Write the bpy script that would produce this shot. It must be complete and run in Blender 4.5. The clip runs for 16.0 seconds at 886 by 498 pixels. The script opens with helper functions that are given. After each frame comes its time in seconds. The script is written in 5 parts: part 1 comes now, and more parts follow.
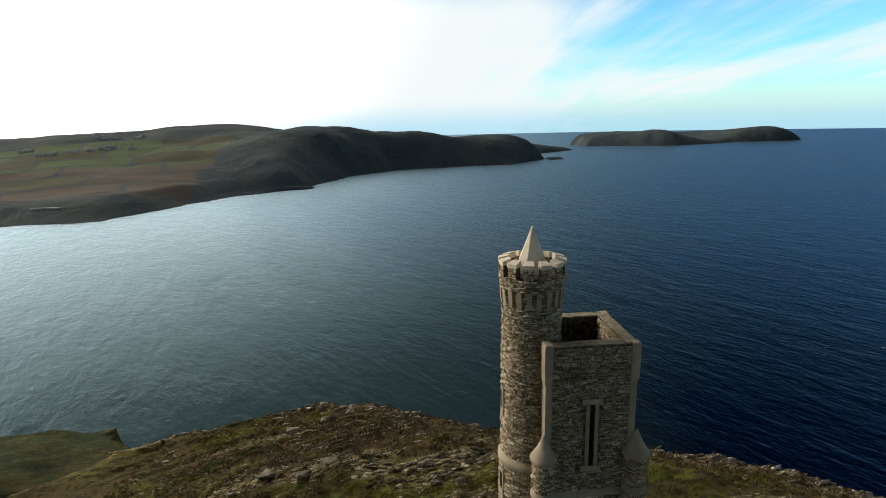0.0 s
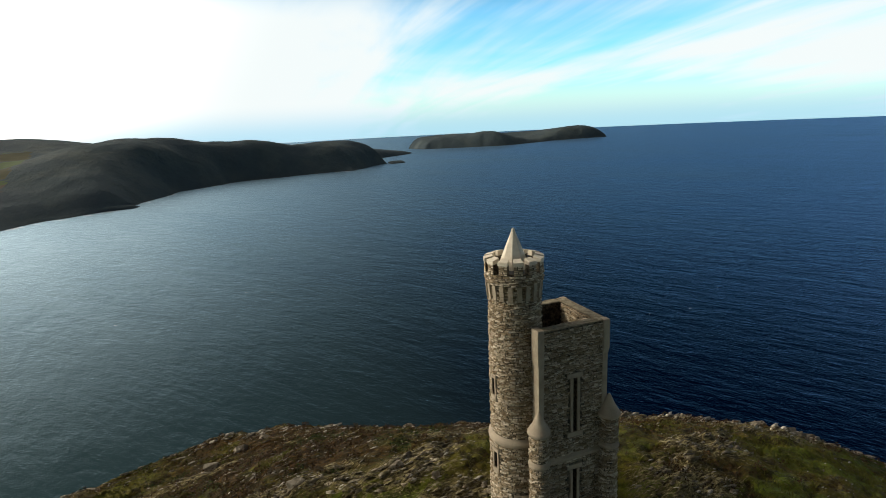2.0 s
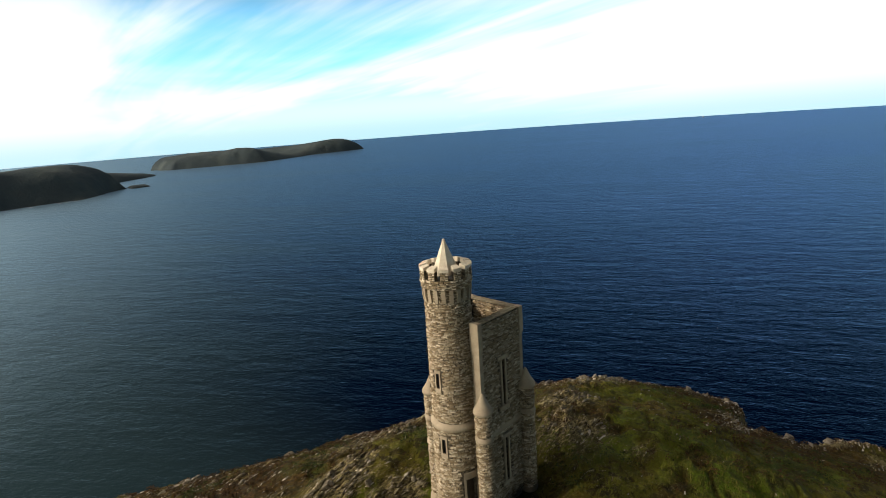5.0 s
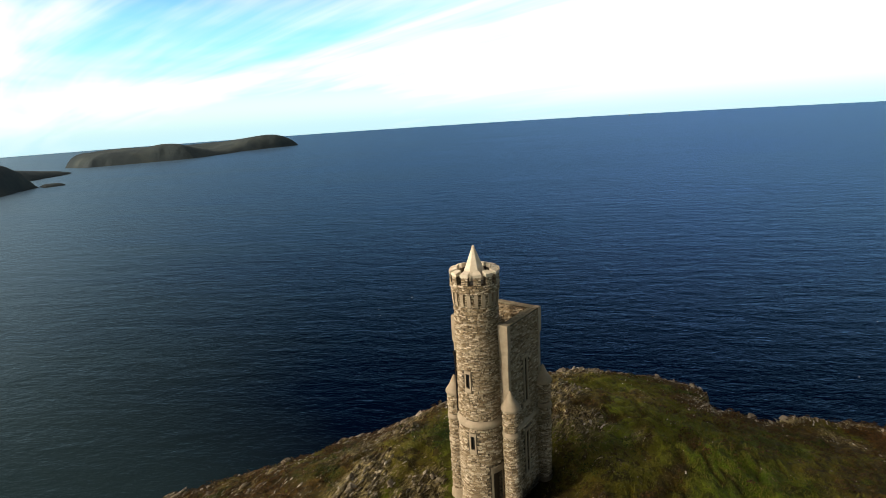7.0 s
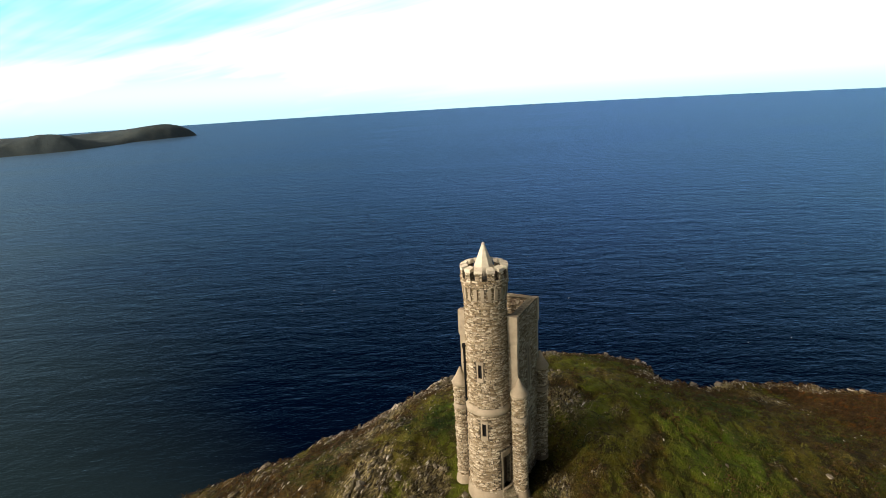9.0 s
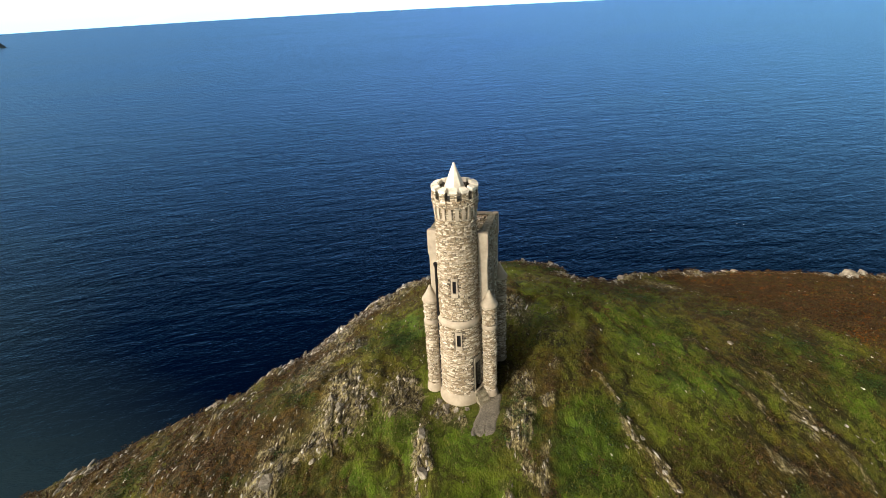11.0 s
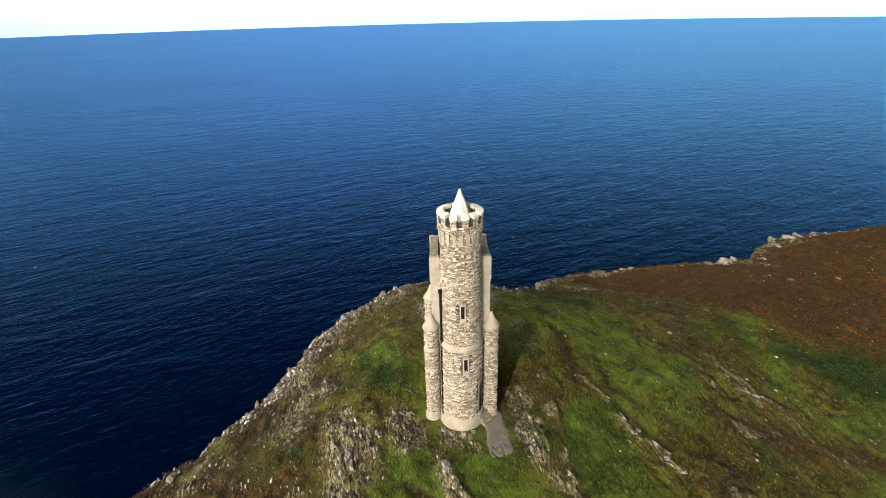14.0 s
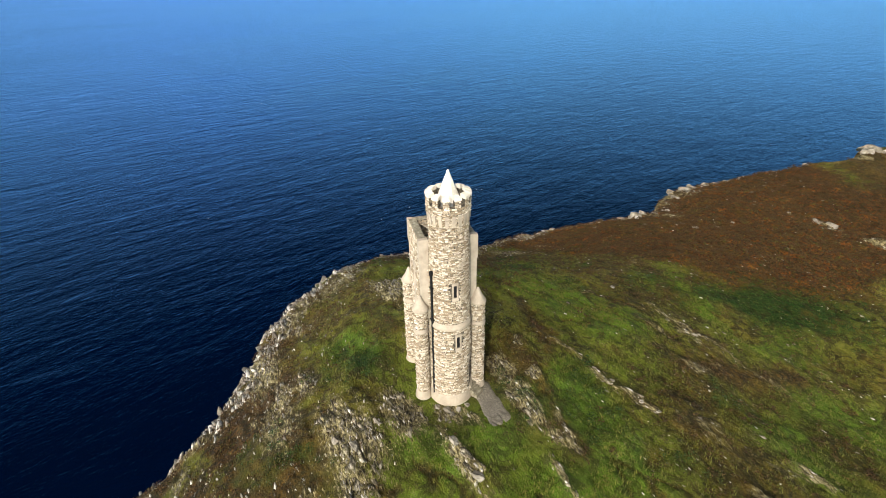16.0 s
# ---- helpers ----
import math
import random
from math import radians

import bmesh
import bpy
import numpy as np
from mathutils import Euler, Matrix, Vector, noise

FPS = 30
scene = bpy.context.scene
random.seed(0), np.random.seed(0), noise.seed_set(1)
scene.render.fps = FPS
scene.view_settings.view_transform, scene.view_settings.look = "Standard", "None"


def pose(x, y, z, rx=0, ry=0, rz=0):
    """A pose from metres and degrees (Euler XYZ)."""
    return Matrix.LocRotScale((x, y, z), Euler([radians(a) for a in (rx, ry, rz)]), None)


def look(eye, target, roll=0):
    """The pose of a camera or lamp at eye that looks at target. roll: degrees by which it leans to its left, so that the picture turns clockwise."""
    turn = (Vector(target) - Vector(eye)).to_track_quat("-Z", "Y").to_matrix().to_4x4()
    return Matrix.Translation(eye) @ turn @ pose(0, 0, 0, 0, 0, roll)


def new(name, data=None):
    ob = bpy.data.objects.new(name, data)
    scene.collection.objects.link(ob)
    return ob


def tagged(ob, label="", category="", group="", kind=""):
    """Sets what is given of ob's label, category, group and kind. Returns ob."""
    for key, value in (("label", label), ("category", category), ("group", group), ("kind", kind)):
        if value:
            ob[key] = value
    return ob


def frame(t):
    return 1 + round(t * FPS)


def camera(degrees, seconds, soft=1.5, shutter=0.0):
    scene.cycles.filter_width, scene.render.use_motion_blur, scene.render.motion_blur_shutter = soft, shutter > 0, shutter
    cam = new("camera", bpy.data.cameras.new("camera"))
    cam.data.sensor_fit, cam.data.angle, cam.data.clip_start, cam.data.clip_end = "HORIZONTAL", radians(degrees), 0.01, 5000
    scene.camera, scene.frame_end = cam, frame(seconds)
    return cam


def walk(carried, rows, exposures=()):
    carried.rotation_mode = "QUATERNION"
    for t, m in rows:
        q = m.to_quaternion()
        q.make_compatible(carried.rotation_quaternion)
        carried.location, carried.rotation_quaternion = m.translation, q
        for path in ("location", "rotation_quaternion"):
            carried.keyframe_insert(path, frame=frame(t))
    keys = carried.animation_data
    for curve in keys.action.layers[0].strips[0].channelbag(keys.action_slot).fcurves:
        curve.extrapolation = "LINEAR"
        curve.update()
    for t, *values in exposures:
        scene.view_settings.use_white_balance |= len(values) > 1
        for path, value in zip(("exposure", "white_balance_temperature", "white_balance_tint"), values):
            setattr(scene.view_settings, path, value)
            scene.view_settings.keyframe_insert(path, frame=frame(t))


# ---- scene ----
# ---------------------------------------------------------------- camera
cam = camera(78.05, 16.0, soft=0.75)
PATH = [
    (0, -5.529, -22.319, 21.835, -4.72, -13.18, 1.39),
    (0.5, -6.989, -22.553, 21.992, -7.45, -13.36, 1.65),
    (1, -8.650, -22.681, 22.104, -10.92, -13.35, 1.93),
    (1.5, -10.348, -22.665, 22.272, -15.96, -13.36, 2.38),
    (2, -12.101, -22.608, 22.533, -21.28, -13.26, 2.82),
    (2.5, -13.761, -22.431, 22.683, -25.86, -13.29, 3.01),
    (3, -15.305, -22.226, 22.839, -30.31, -13.26, 3.39),
    (3.5, -16.747, -21.889, 22.963, -34.66, -13.17, 3.61),
    (4, -18.037, -21.387, 23.183, -38.84, -13.14, 3.86),
    (4.5, -19.316, -20.919, 23.434, -42.98, -13.26, 4.02),
    (7, -24.599, -17.282, 24.861, -52.57, -14.18, 3.57),
    (7.5, -25.622, -16.266, 25.197, -54.96, -14.67, 3.49),
    (8, -26.588, -15.198, 25.457, -57.31, -15.09, 3.40),
    (8.5, -27.519, -14.147, 25.619, -59.38, -15.40, 3.24),
    (9, -28.368, -13.016, 25.913, -61.89, -15.82, 3.21),
    (9.5, -29.139, -11.939, 26.081, -64.51, -18.27, 3.08),
    (10, -29.758, -10.735, 26.268, -67.70, -22.14, 3.01),
    (12.5, -31.384, -3.413, 27.100, -85.21, -23.77, 2.13),
    (13, -31.459, -1.867, 27.192, -87.45, -23.87, 1.87),
    (13.5, -31.500, -0.299, 27.300, -89.04, -23.88, 1.56),
    (14, -31.507, 1.283, 27.429, -90.92, -23.92, 1.29),
    (14.5, -31.388, 2.868, 27.562, -93.21, -24.42, 0.99),
    (15, -31.201, 4.475, 27.739, -96.49, -25.72, 0.91),
    (15.5, -30.857, 6.060, 27.946, -100.01, -26.78, 0.89),
    (16, -30.439, 7.516, 28.229, -103.69, -27.32, 1.01),
]
EXPOSURES = [(0.0, -1.68, 6450, 6), (3.5, -1.55, 6600, 7), (4.5, -1.44, 6800, 8), (7.0, -1.36, 7250, 10), (9.0, -1.2, 7050, 10), (10.0, -0.88, 6700, 9), (12.5, -0.48, 5950, 7), (14.5, -0.68, 5800, 7), (16.0, -0.46, 5750, 7)]
walk(cam, [(t, pose(x, y, z, 90 + pitch, roll, yaw)) for t, x, y, z, yaw, pitch, roll in PATH], EXPOSURES)

# ---------------------------------------------------------------- sky and sun
SEA = -98.5
SUN_AZ = radians(66.0)      # left of +y
SUN_EL = radians(21.5)
sun_dir = Vector((-math.sin(SUN_AZ) * math.cos(SUN_EL), math.cos(SUN_AZ) * math.cos(SUN_EL), math.sin(SUN_EL)))
sun = new("sun", bpy.data.lights.new("sun", "SUN"))
sun.data.energy, sun.data.angle, sun.data.color = 5.0, radians(0.6), (1.0, 0.89, 0.72)
sun.matrix_world = look(sun_dir * 400, (0, 0, 0))

SKY = 0.052
CLOUD = (56.0, 58.5, 59.5, 1)
world = bpy.data.worlds.new("sky")
scene.world = world
world.use_nodes = True
wn, wl = world.node_tree.nodes, world.node_tree.links
wn.clear()


def wnode(kind, **values):
    n = wn.new(kind)
    for k, v in values.items():
        n.inputs[k].default_value = v
    return n


sky = wn.new("ShaderNodeTexSky")
sky.sky_type, sky.sun_disc = "NISHITA", False
sky.sun_elevation, sky.sun_rotation = SUN_EL, -SUN_AZ
sky.air_density, sky.dust_density, sky.ozone_density, sky.altitude = 1.0, 0.35, 4.0, 100
tint = wn.new("ShaderNodeMix"); tint.data_type, tint.blend_type = "RGBA", "MULTIPLY"
tint.inputs["Factor"].default_value = 1.0
wl.new(sky.outputs[0], tint.inputs["A"])


def wmath(op, a, b=0.0, clamp=False):
    n = wn.new("ShaderNodeMath")
    n.operation, n.use_clamp = op, clamp
    for s, v in zip(n.inputs, (a, b)):
        if hasattr(v, "is_output"):
            wl.new(v, s)
        else:
            s.default_value = v
    return n.outputs[0]


def wrange(v, a, b):
    n = wn.new("ShaderNodeMapRange")
    n.interpolation_type = "SMOOTHSTEP"
    n.inputs["From Min"].default_value, n.inputs["From Max"].default_value = a, b
    wl.new(v, n.inputs["Value"])
    return n.outputs[0]


# the sky pales towards the horizon and deepens overhead
tc = wn.new("ShaderNodeTexCoord")
sep = wn.new("ShaderNodeSeparateXYZ")
wl.new(tc.outputs["Generated"], sep.inputs[0])
deepen = wn.new("ShaderNodeMix"); deepen.data_type = "RGBA"
deepen.inputs["A"].default_value, deepen.inputs["B"].default_value = (7.8, 13.5, 13.9, 1), (0.022, 0.105, 0.31, 1)
wl.new(wrange(sep.outputs["Z"], 0.16, 0.30), deepen.inputs["Factor"])
# streaked cirrus on a high layer, thinning overhead, and milky haze low down
lift = wmath("MAXIMUM", wmath("ADD", sep.outputs["Z"], 0.16), 0.05)
plan = wn.new("ShaderNodeCombineXYZ")
for axis in "XY":
    wl.new(wmath("DIVIDE", sep.outputs[axis], lift), plan.inputs[axis])


def cirrus(scale, stretch, turn, shift, distort):
    mp = wn.new("ShaderNodeMapping")
    mp.inputs["Rotation"].default_value = (0, 0, turn)
    mp.inputs["Scale"].default_value = stretch
    mp.inputs["Location"].default_value = shift
    wl.new(plan.outputs[0], mp.inputs[0])
    n = wnode("ShaderNodeTexNoise", Scale=scale, Detail=5.0, Roughness=0.55, Distortion=distort)
    wl.new(mp.outputs[0], n.inputs["Vector"])
    return n.outputs["Fac"]


broad = cirrus(0.33, (1.0, 0.6, 1.0), radians(12), (0.0, 0.0, 0.0), 0.4)
fine = cirrus(1.0, (1.6, 0.28, 1.0), radians(14), (3.1, 7.7, 0.0), 0.7)
open_sky = wrange(wmath("ADD", wmath("MULTIPLY", sep.outputs["X"], 0.56), wmath("MULTIPLY", sep.outputs["Y"], 0.83)), 0.78, 0.98)
sunward = wmath("ADD", wmath("MULTIPLY", sep.outputs["X"], float(sun_dir.x)), wmath("MULTIPLY", sep.outputs["Y"], float(sun_dir.y)))
amount = wmath("ADD", wmath("ADD", wmath("SUBTRACT", wmath("MULTIPLY", broad, 0.62), wmath("MULTIPLY", open_sky, 0.075)), wmath("MULTIPLY", fine, 0.42)), wmath("ADD", wmath("MULTIPLY", wrange(sunward, -0.2, 0.75), 0.24), wmath("MULTIPLY", wrange(sep.outputs["X"], 0.5, 0.95), 0.06)))
# the south and south-west are clear
clear = wmath("MAXIMUM", wrange(wmath("ADD", wmath("MULTIPLY", sep.outputs["Y"], 0.75), wmath("MULTIPLY", sep.outputs["X"], 0.66)), -0.68, -0.20), wmath("SUBTRACT", 1.0, wrange(sep.outputs["Z"], 0.04, 0.10)))
veil = wmath("MULTIPLY", wmath("MULTIPLY", wrange(amount, 0.375, 0.57), wmath("SUBTRACT", 1.0, wrange(sep.outputs["Z"], 0.17, 0.27))), clear)
haze = wmath("MULTIPLY", wmath("MULTIPLY", wmath("SUBTRACT", 1.0, wrange(sep.outputs["Z"], 0.0, 0.09)), 0.55), wmath("ADD", wmath("MULTIPLY", clear, 0.7), 0.3))
south = wn.new("ShaderNodeMix"); south.data_type = "RGBA"
south.inputs["A"].default_value = (0.05, 0.09, 0.16, 1)
wl.new(clear, south.inputs["Factor"])
wl.new(deepen.outputs["Result"], south.inputs["B"])
wl.new(south.outputs["Result"], tint.inputs["B"])
mix = wn.new("ShaderNodeMix"); mix.data_type = "RGBA"
# a bank of thin cloud lights up beside the sun
bank_az, bank_el = radians(44), radians(25)
bank = (-math.sin(bank_az) * math.cos(bank_el), math.cos(bank_az) * math.cos(bank_el), math.sin(bank_el))
glow = wn.new("ShaderNodeMix"); glow.data_type = "RGBA"
glow.inputs["A"].default_value, glow.inputs["B"].default_value = CLOUD, (235, 200, 172, 1)
toward = wn.new("ShaderNodeVectorMath"); toward.operation = "DOT_PRODUCT"
toward.inputs[1].default_value = bank
wl.new(tc.outputs["Generated"], toward.inputs[0])
aureole = wmath("POWER", wrange(toward.outputs["Value"], 0.62, 1.0), 1.4)
wl.new(aureole, glow.inputs["Factor"])
wl.new(glow.outputs["Result"], mix.inputs["B"])
wl.new(wmath("MAXIMUM", wmath("MAXIMUM", veil, haze), wmath("MULTIPLY", wrange(toward.outputs["Value"], 0.55, 0.80), 0.95)), mix.inputs["Factor"])
wl.new(tint.outputs["Result"], mix.inputs["A"])
# a thin blue band of distant air over the horizon
air = wn.new("ShaderNodeMix"); air.data_type = "RGBA"
air.inputs["B"].default_value = (25, 45, 57, 1)
wl.new(wmath("MULTIPLY", wmath("SUBTRACT", 1.0, wrange(sep.outputs["Z"], -0.02, 0.042)), wmath("MULTIPLY", wmath("SUBTRACT", 1.0, aureole), 0.75)), air.inputs["Factor"])
wl.new(mix.outputs["Result"], air.inputs["A"])
bg = wnode("ShaderNodeBackground", Strength=SKY)
wl.new(air.outputs["Result"], bg.inputs["Color"])
wo = wn.new("ShaderNodeOutputWorld")
wl.new(bg.outputs[0], wo.inputs["Surface"])


# ---------------------------------------------------------------- small helpers
def vnoise(x, y, seed=0):
    """Smooth value noise on arrays, 0 to 1."""
    x, y = np.asarray(x, float), np.asarray(y, float)
    xi, yi = np.floor(x).astype(np.int64), np.floor(y).astype(np.int64)
    fx, fy = x - xi, y - yi
    fx, fy = fx * fx * fx * (fx * (fx * 6 - 15) + 10), fy * fy * fy * (fy * (fy * 6 - 15) + 10)

    def rnd(a, b):
        h = (a * 374761393 + b * 668265263 + seed * 1274126177) & 0xFFFFFFFF
        h = ((h ^ (h >> 13)) * 1274126177) & 0xFFFFFFFF
        return ((h ^ (h >> 16)) & 0xFFFF) / 65535.0
    a, b, c, d = rnd(xi, yi), rnd(xi + 1, yi), rnd(xi, yi + 1), rnd(xi + 1, yi + 1)
    return (a * (1 - fx) + b * fx) * (1 - fy) + (c * (1 - fx) + d * fx) * fy


def fbm(x, y, scale, octaves=4, seed=0, gain=0.5):
    x, y = np.asarray(x, float), np.asarray(y, float)
    total, amp, norm = 0.0, 1.0, 0.0
    for k in range(octaves):
        c, s = math.cos(0.6 + 1.1 * k), math.sin(0.6 + 1.1 * k)
        total = total + amp * vnoise((x * c - y * s) / scale + 17.3 * k, (x * s + y * c) / scale - 9.1 * k, seed + k)
        norm += amp
        amp *= gain
        scale *= 0.5
    return total / norm


def smooth(a, b, v):
    t = np.clip((v - a) / (b - a), 0, 1)
    return t * t * (3 - 2 * t)


def mesh_of(name, verts, faces, mats=(), smooth_shade=False, index=None):
    me = bpy.data.meshes.new(name)
    me.from_pydata([tuple(v) for v in verts], [], [tuple(f) for f in faces])
    for m in mats:
        me.materials.append(m)
    if index is not None:
        me.polygons.foreach_set("material_index", np.asarray(index, np.int32))
    if smooth_shade:
        me.polygons.foreach_set("use_smooth", np.ones(len(me.polygons), bool))
    me.update()
    return me


def fast_mesh(name, verts, tris, mats, smooth_shade=False):
    """A triangle mesh from arrays."""
    me = bpy.data.meshes.new(name)
    n = len(tris)
    me.vertices.add(len(verts))
    me.vertices.foreach_set("co", np.ascontiguousarray(verts, np.float32).ravel())
    me.loops.add(3 * n)
    me.loops.foreach_set("vertex_index", np.ascontiguousarray(tris, np.int32).ravel())
    me.polygons.add(n)
    me.polygons.foreach_set("loop_start", np.arange(0, 3 * n, 3, dtype=np.int32))
    if smooth_shade:
        me.polygons.foreach_set("use_smooth", np.ones(n, bool))
    for m in mats:
        me.materials.append(m)
    me.update(calc_edges=True)
    me.validate()
    return me


def thing(name, label, category, group="", kind="", at=(0, 0, 0)):
    ob = new(name)
    ob.location = at
    ob.empty_display_size = 0.2
    return tagged(ob, label, category, group, kind)


def part(name, me, parent, label="", at=None):
    ob = new(name, me)
    ob.parent = parent
    if at is not None:
        ob.matrix_basis = at
    return tagged(ob, label) if label else ob


# ---------------------------------------------------------------- materials
class Mat:
    """A short way to write node materials."""

    def __init__(self, name):
        self.m = bpy.data.materials.new(name)
        self.m.use_nodes = True
        self.nt = self.m.node_tree
        self.n, self.l = self.nt.nodes, self.nt.links
        self.p = self.n["Principled BSDF"]
        tcn = self.n.new("ShaderNodeTexCoord")
        self.obj = tcn.outputs["Object"]
        geo = self.n.new("ShaderNodeNewGeometry")
        self.pos, self.island = geo.outputs["Position"], geo.outputs["Random Per Island"]
        self.rand = self.n.new("ShaderNodeObjectInfo").outputs["Random"]

    def set(self, **kw):
        for k, v in kw.items():
            s = self.p.inputs[k.replace("_", " ")]
            if hasattr(v, "is_output"):
                self.l.new(v, s)
            else:
                s.default_value = (*v, 1) if isinstance(v, tuple) and len(v) == 3 else v
        return self

    def noise(self, scale, detail=4.0, rough=0.55, vec=None, stretch=None, turn=0.0, distort=0.0):
        n = self.n.new("ShaderNodeTexNoise")
        n.inputs["Scale"].default_value, n.inputs["Detail"].default_value = scale, detail
        n.inputs["Roughness"].default_value, n.inputs["Distortion"].default_value = rough, distort
        v = vec or self.pos
        if stretch:
            mp = self.n.new("ShaderNodeMapping")
            mp.vector_type = "TEXTURE"
            mp.inputs["Scale"].default_value = tuple(1 / q for q in stretch)
            mp.inputs["Rotation"].default_value = (0, 0, turn)
            self.l.new(v, mp.inputs[0])
            v = mp.outputs[0]
        self.l.new(v, n.inputs["Vector"])
        return n.outputs["Fac"]

    def ramp(self, fac, *stops):
        r = self.n.new("ShaderNodeValToRGB")
        e = r.color_ramp.elements
        while len(e) < len(stops):
            e.new(0.5)
        for el, (p, c) in zip(e, stops):
            el.position = p
            el.color = (*c, 1) if isinstance(c, tuple) else (c, c, c, 1)
        self.l.new(fac, r.inputs[0])
        return r.outputs["Color"]

    def mix(self, fac, a, b, blend="MIX"):
        n = self.n.new("ShaderNodeMix")
        n.data_type, n.blend_type = "RGBA", blend
        for k, v in (("Factor", fac), ("A", a), ("B", b)):
            s = n.inputs[k]
            if k != "Factor":
                s = [i for i in n.inputs if i.name == k and i.type == "RGBA"][0]
            if hasattr(v, "is_output"):
                self.l.new(v, s)
            else:
                s.default_value = (*v, 1) if isinstance(v, tuple) else v
        return [o for o in n.outputs if o.type == "RGBA"][0]

    def math(self, op, a, b=0.0, clamp=False):
        n = self.n.new("ShaderNodeMath")
        n.operation, n.use_clamp = op, clamp
        for s, v in zip(n.inputs, (a, b)):
            if hasattr(v, "is_output"):
                self.l.new(v, s)
            else:
                s.default_value = v
        return n.outputs[0]

    def bump(self, height, strength=0.5, distance=0.05, normal=None):
        b = self.n.new("ShaderNodeBump")
        b.inputs["Strength"].default_value, b.inputs["Distance"].default_value = strength, distance
        self.l.new(height, b.inputs["Height"])
        if normal:
            self.l.new(normal, b.inputs["Normal"])
        self.l.new(b.outputs[0], self.p.inputs["Normal"])
        return b.outputs[0]

    def attr(self, name):
        a = self.n.new("ShaderNodeAttribute")
        a.attribute_name = name
        s = self.n.new("ShaderNodeSeparateColor")
        self.l.new(a.outputs["Color"], s.inputs[0])
        return s.outputs


def stone_material(name, source):
    m = Mat(name)
    r = m.rand if source == "object" else m.island
    c = m.ramp(r, (0.0, (0.20, 0.148, 0.088)), (0.22, (0.33, 0.258, 0.162)), (0.50, (0.44, 0.37, 0.262)), (0.78, (0.60, 0.52, 0.395)), (0.95, (0.74, 0.665, 0.53)), (1.0, (0.22, 0.175, 0.12)))
    n = m.noise(9.0, 5, 0.65)
    c = m.mix(m.math("MULTIPLY", m.ramp(n, (0.45, 0.0), (0.7, 1.0)), 0.75), c, (0.15, 0.115, 0.07))
    weather = m.ramp(m.noise(0.55, 5, 0.65, stretch=(1, 1, 0.5)), (0.5, 0.0), (0.72, 1.0))
    c = m.mix(m.math("MULTIPLY", weather, 0.35), c, (0.30, 0.235, 0.15))
    m.set(Base_Color=c, Roughness=0.92, Specular_IOR_Level=0.25)
    m.bump(m.noise(22.0, 5, 0.75), 0.9, 0.035)
    return m.m


M_STONE_OB = stone_material("rubble_stone", "object")
M_STONE = stone_material("rubble_stone_joined", "island")

m = Mat("lime_mortar")
m.set(Base_Color=m.ramp(m.noise(6.0, 5, 0.7), (0.40, (0.018, 0.014, 0.009)), (0.62, (0.18, 0.148, 0.10))), Roughness=0.95)
m.bump(m.noise(30.0, 4, 0.7), 0.8, 0.03)
M_MORTAR = m.m

m = Mat("dressed_ashlar")
c = m.ramp(m.noise(1.6, 5, 0.62), (0.3, (0.26, 0.212, 0.15)), (0.7, (0.395, 0.335, 0.245)))
c = m.mix(m.math("MULTIPLY", m.ramp(m.noise(0.9, 5, 0.7, stretch=(1, 1, 0.25)), (0.52, 0.0), (0.75, 1.0)), 0.35), c, (0.24, 0.21, 0.16))
m.set(Base_Color=c, Roughness=0.85)
m.bump(m.noise(14.0, 5, 0.65), 0.35, 0.02)
M_ASHLAR = m.m

m = Mat("pale_spire_stone")
c = m.ramp(m.noise(3.0, 4, 0.6), (0.3, (0.56, 0.50, 0.39)), (0.7, (0.70, 0.645, 0.53)))
m.set(Base_Color=c, Roughness=0.8)
m.bump(m.noise(20.0, 4, 0.6), 0.2, 0.01)
M_SPIRE = m.m

m = Mat("mossy_coping")
c = m.ramp(m.noise(5.0, 5, 0.7), (0.3, (0.085, 0.070, 0.045)), (0.5, (0.19, 0.165, 0.105)), (0.72, (0.34, 0.30, 0.215)))
m.set(Base_Color=c, Roughness=0.95)
m.bump(m.noise(14.0, 5, 0.7), 0.7, 0.03)
M_MOSSY = m.m

m = Mat("weathered_lead")
m.set(Base_Color=m.ramp(m.noise(4.0, 4, 0.6), (0.3, (0.10, 0.10, 0.10)), (0.7, (0.18, 0.175, 0.165))), Roughness=0.7)
M_LEAD = m.m

m = Mat("dark_oak_door")
m.set(Base_Color=m.ramp(m.noise(3.0, 4, 0.6, stretch=(6, 6, 0.6)), (0.3, (0.018, 0.013, 0.009)), (0.7, (0.045, 0.032, 0.02))), Roughness=0.7)
M_DOOR = m.m

m = Mat("black_iron")
m.set(Base_Color=m.ramp(m.noise(8.0, 3, 0.5), (0.3, (0.006, 0.006, 0.006)), (0.7, (0.016, 0.015, 0.013))), Roughness=0.95, Specular_IOR_Level=0.1)
M_IRON = m.m

m = Mat("path_gravel")
g = m.noise(9.0, 5, 0.8)
c = m.ramp(g, (0.3, (0.072, 0.060, 0.040)), (0.5, (0.125, 0.107, 0.076)), (0.72, (0.25, 0.222, 0.168)))
c = m.mix(m.ramp(m.noise(1.8, 5, 0.7), (0.54, 0.0), (0.70, 0.5)), c, (0.085, 0.078, 0.030))
m.set(Base_Color=c, Roughness=0.95)
m.bump(g, 0.9, 0.05)
M_GRAVEL = m.m

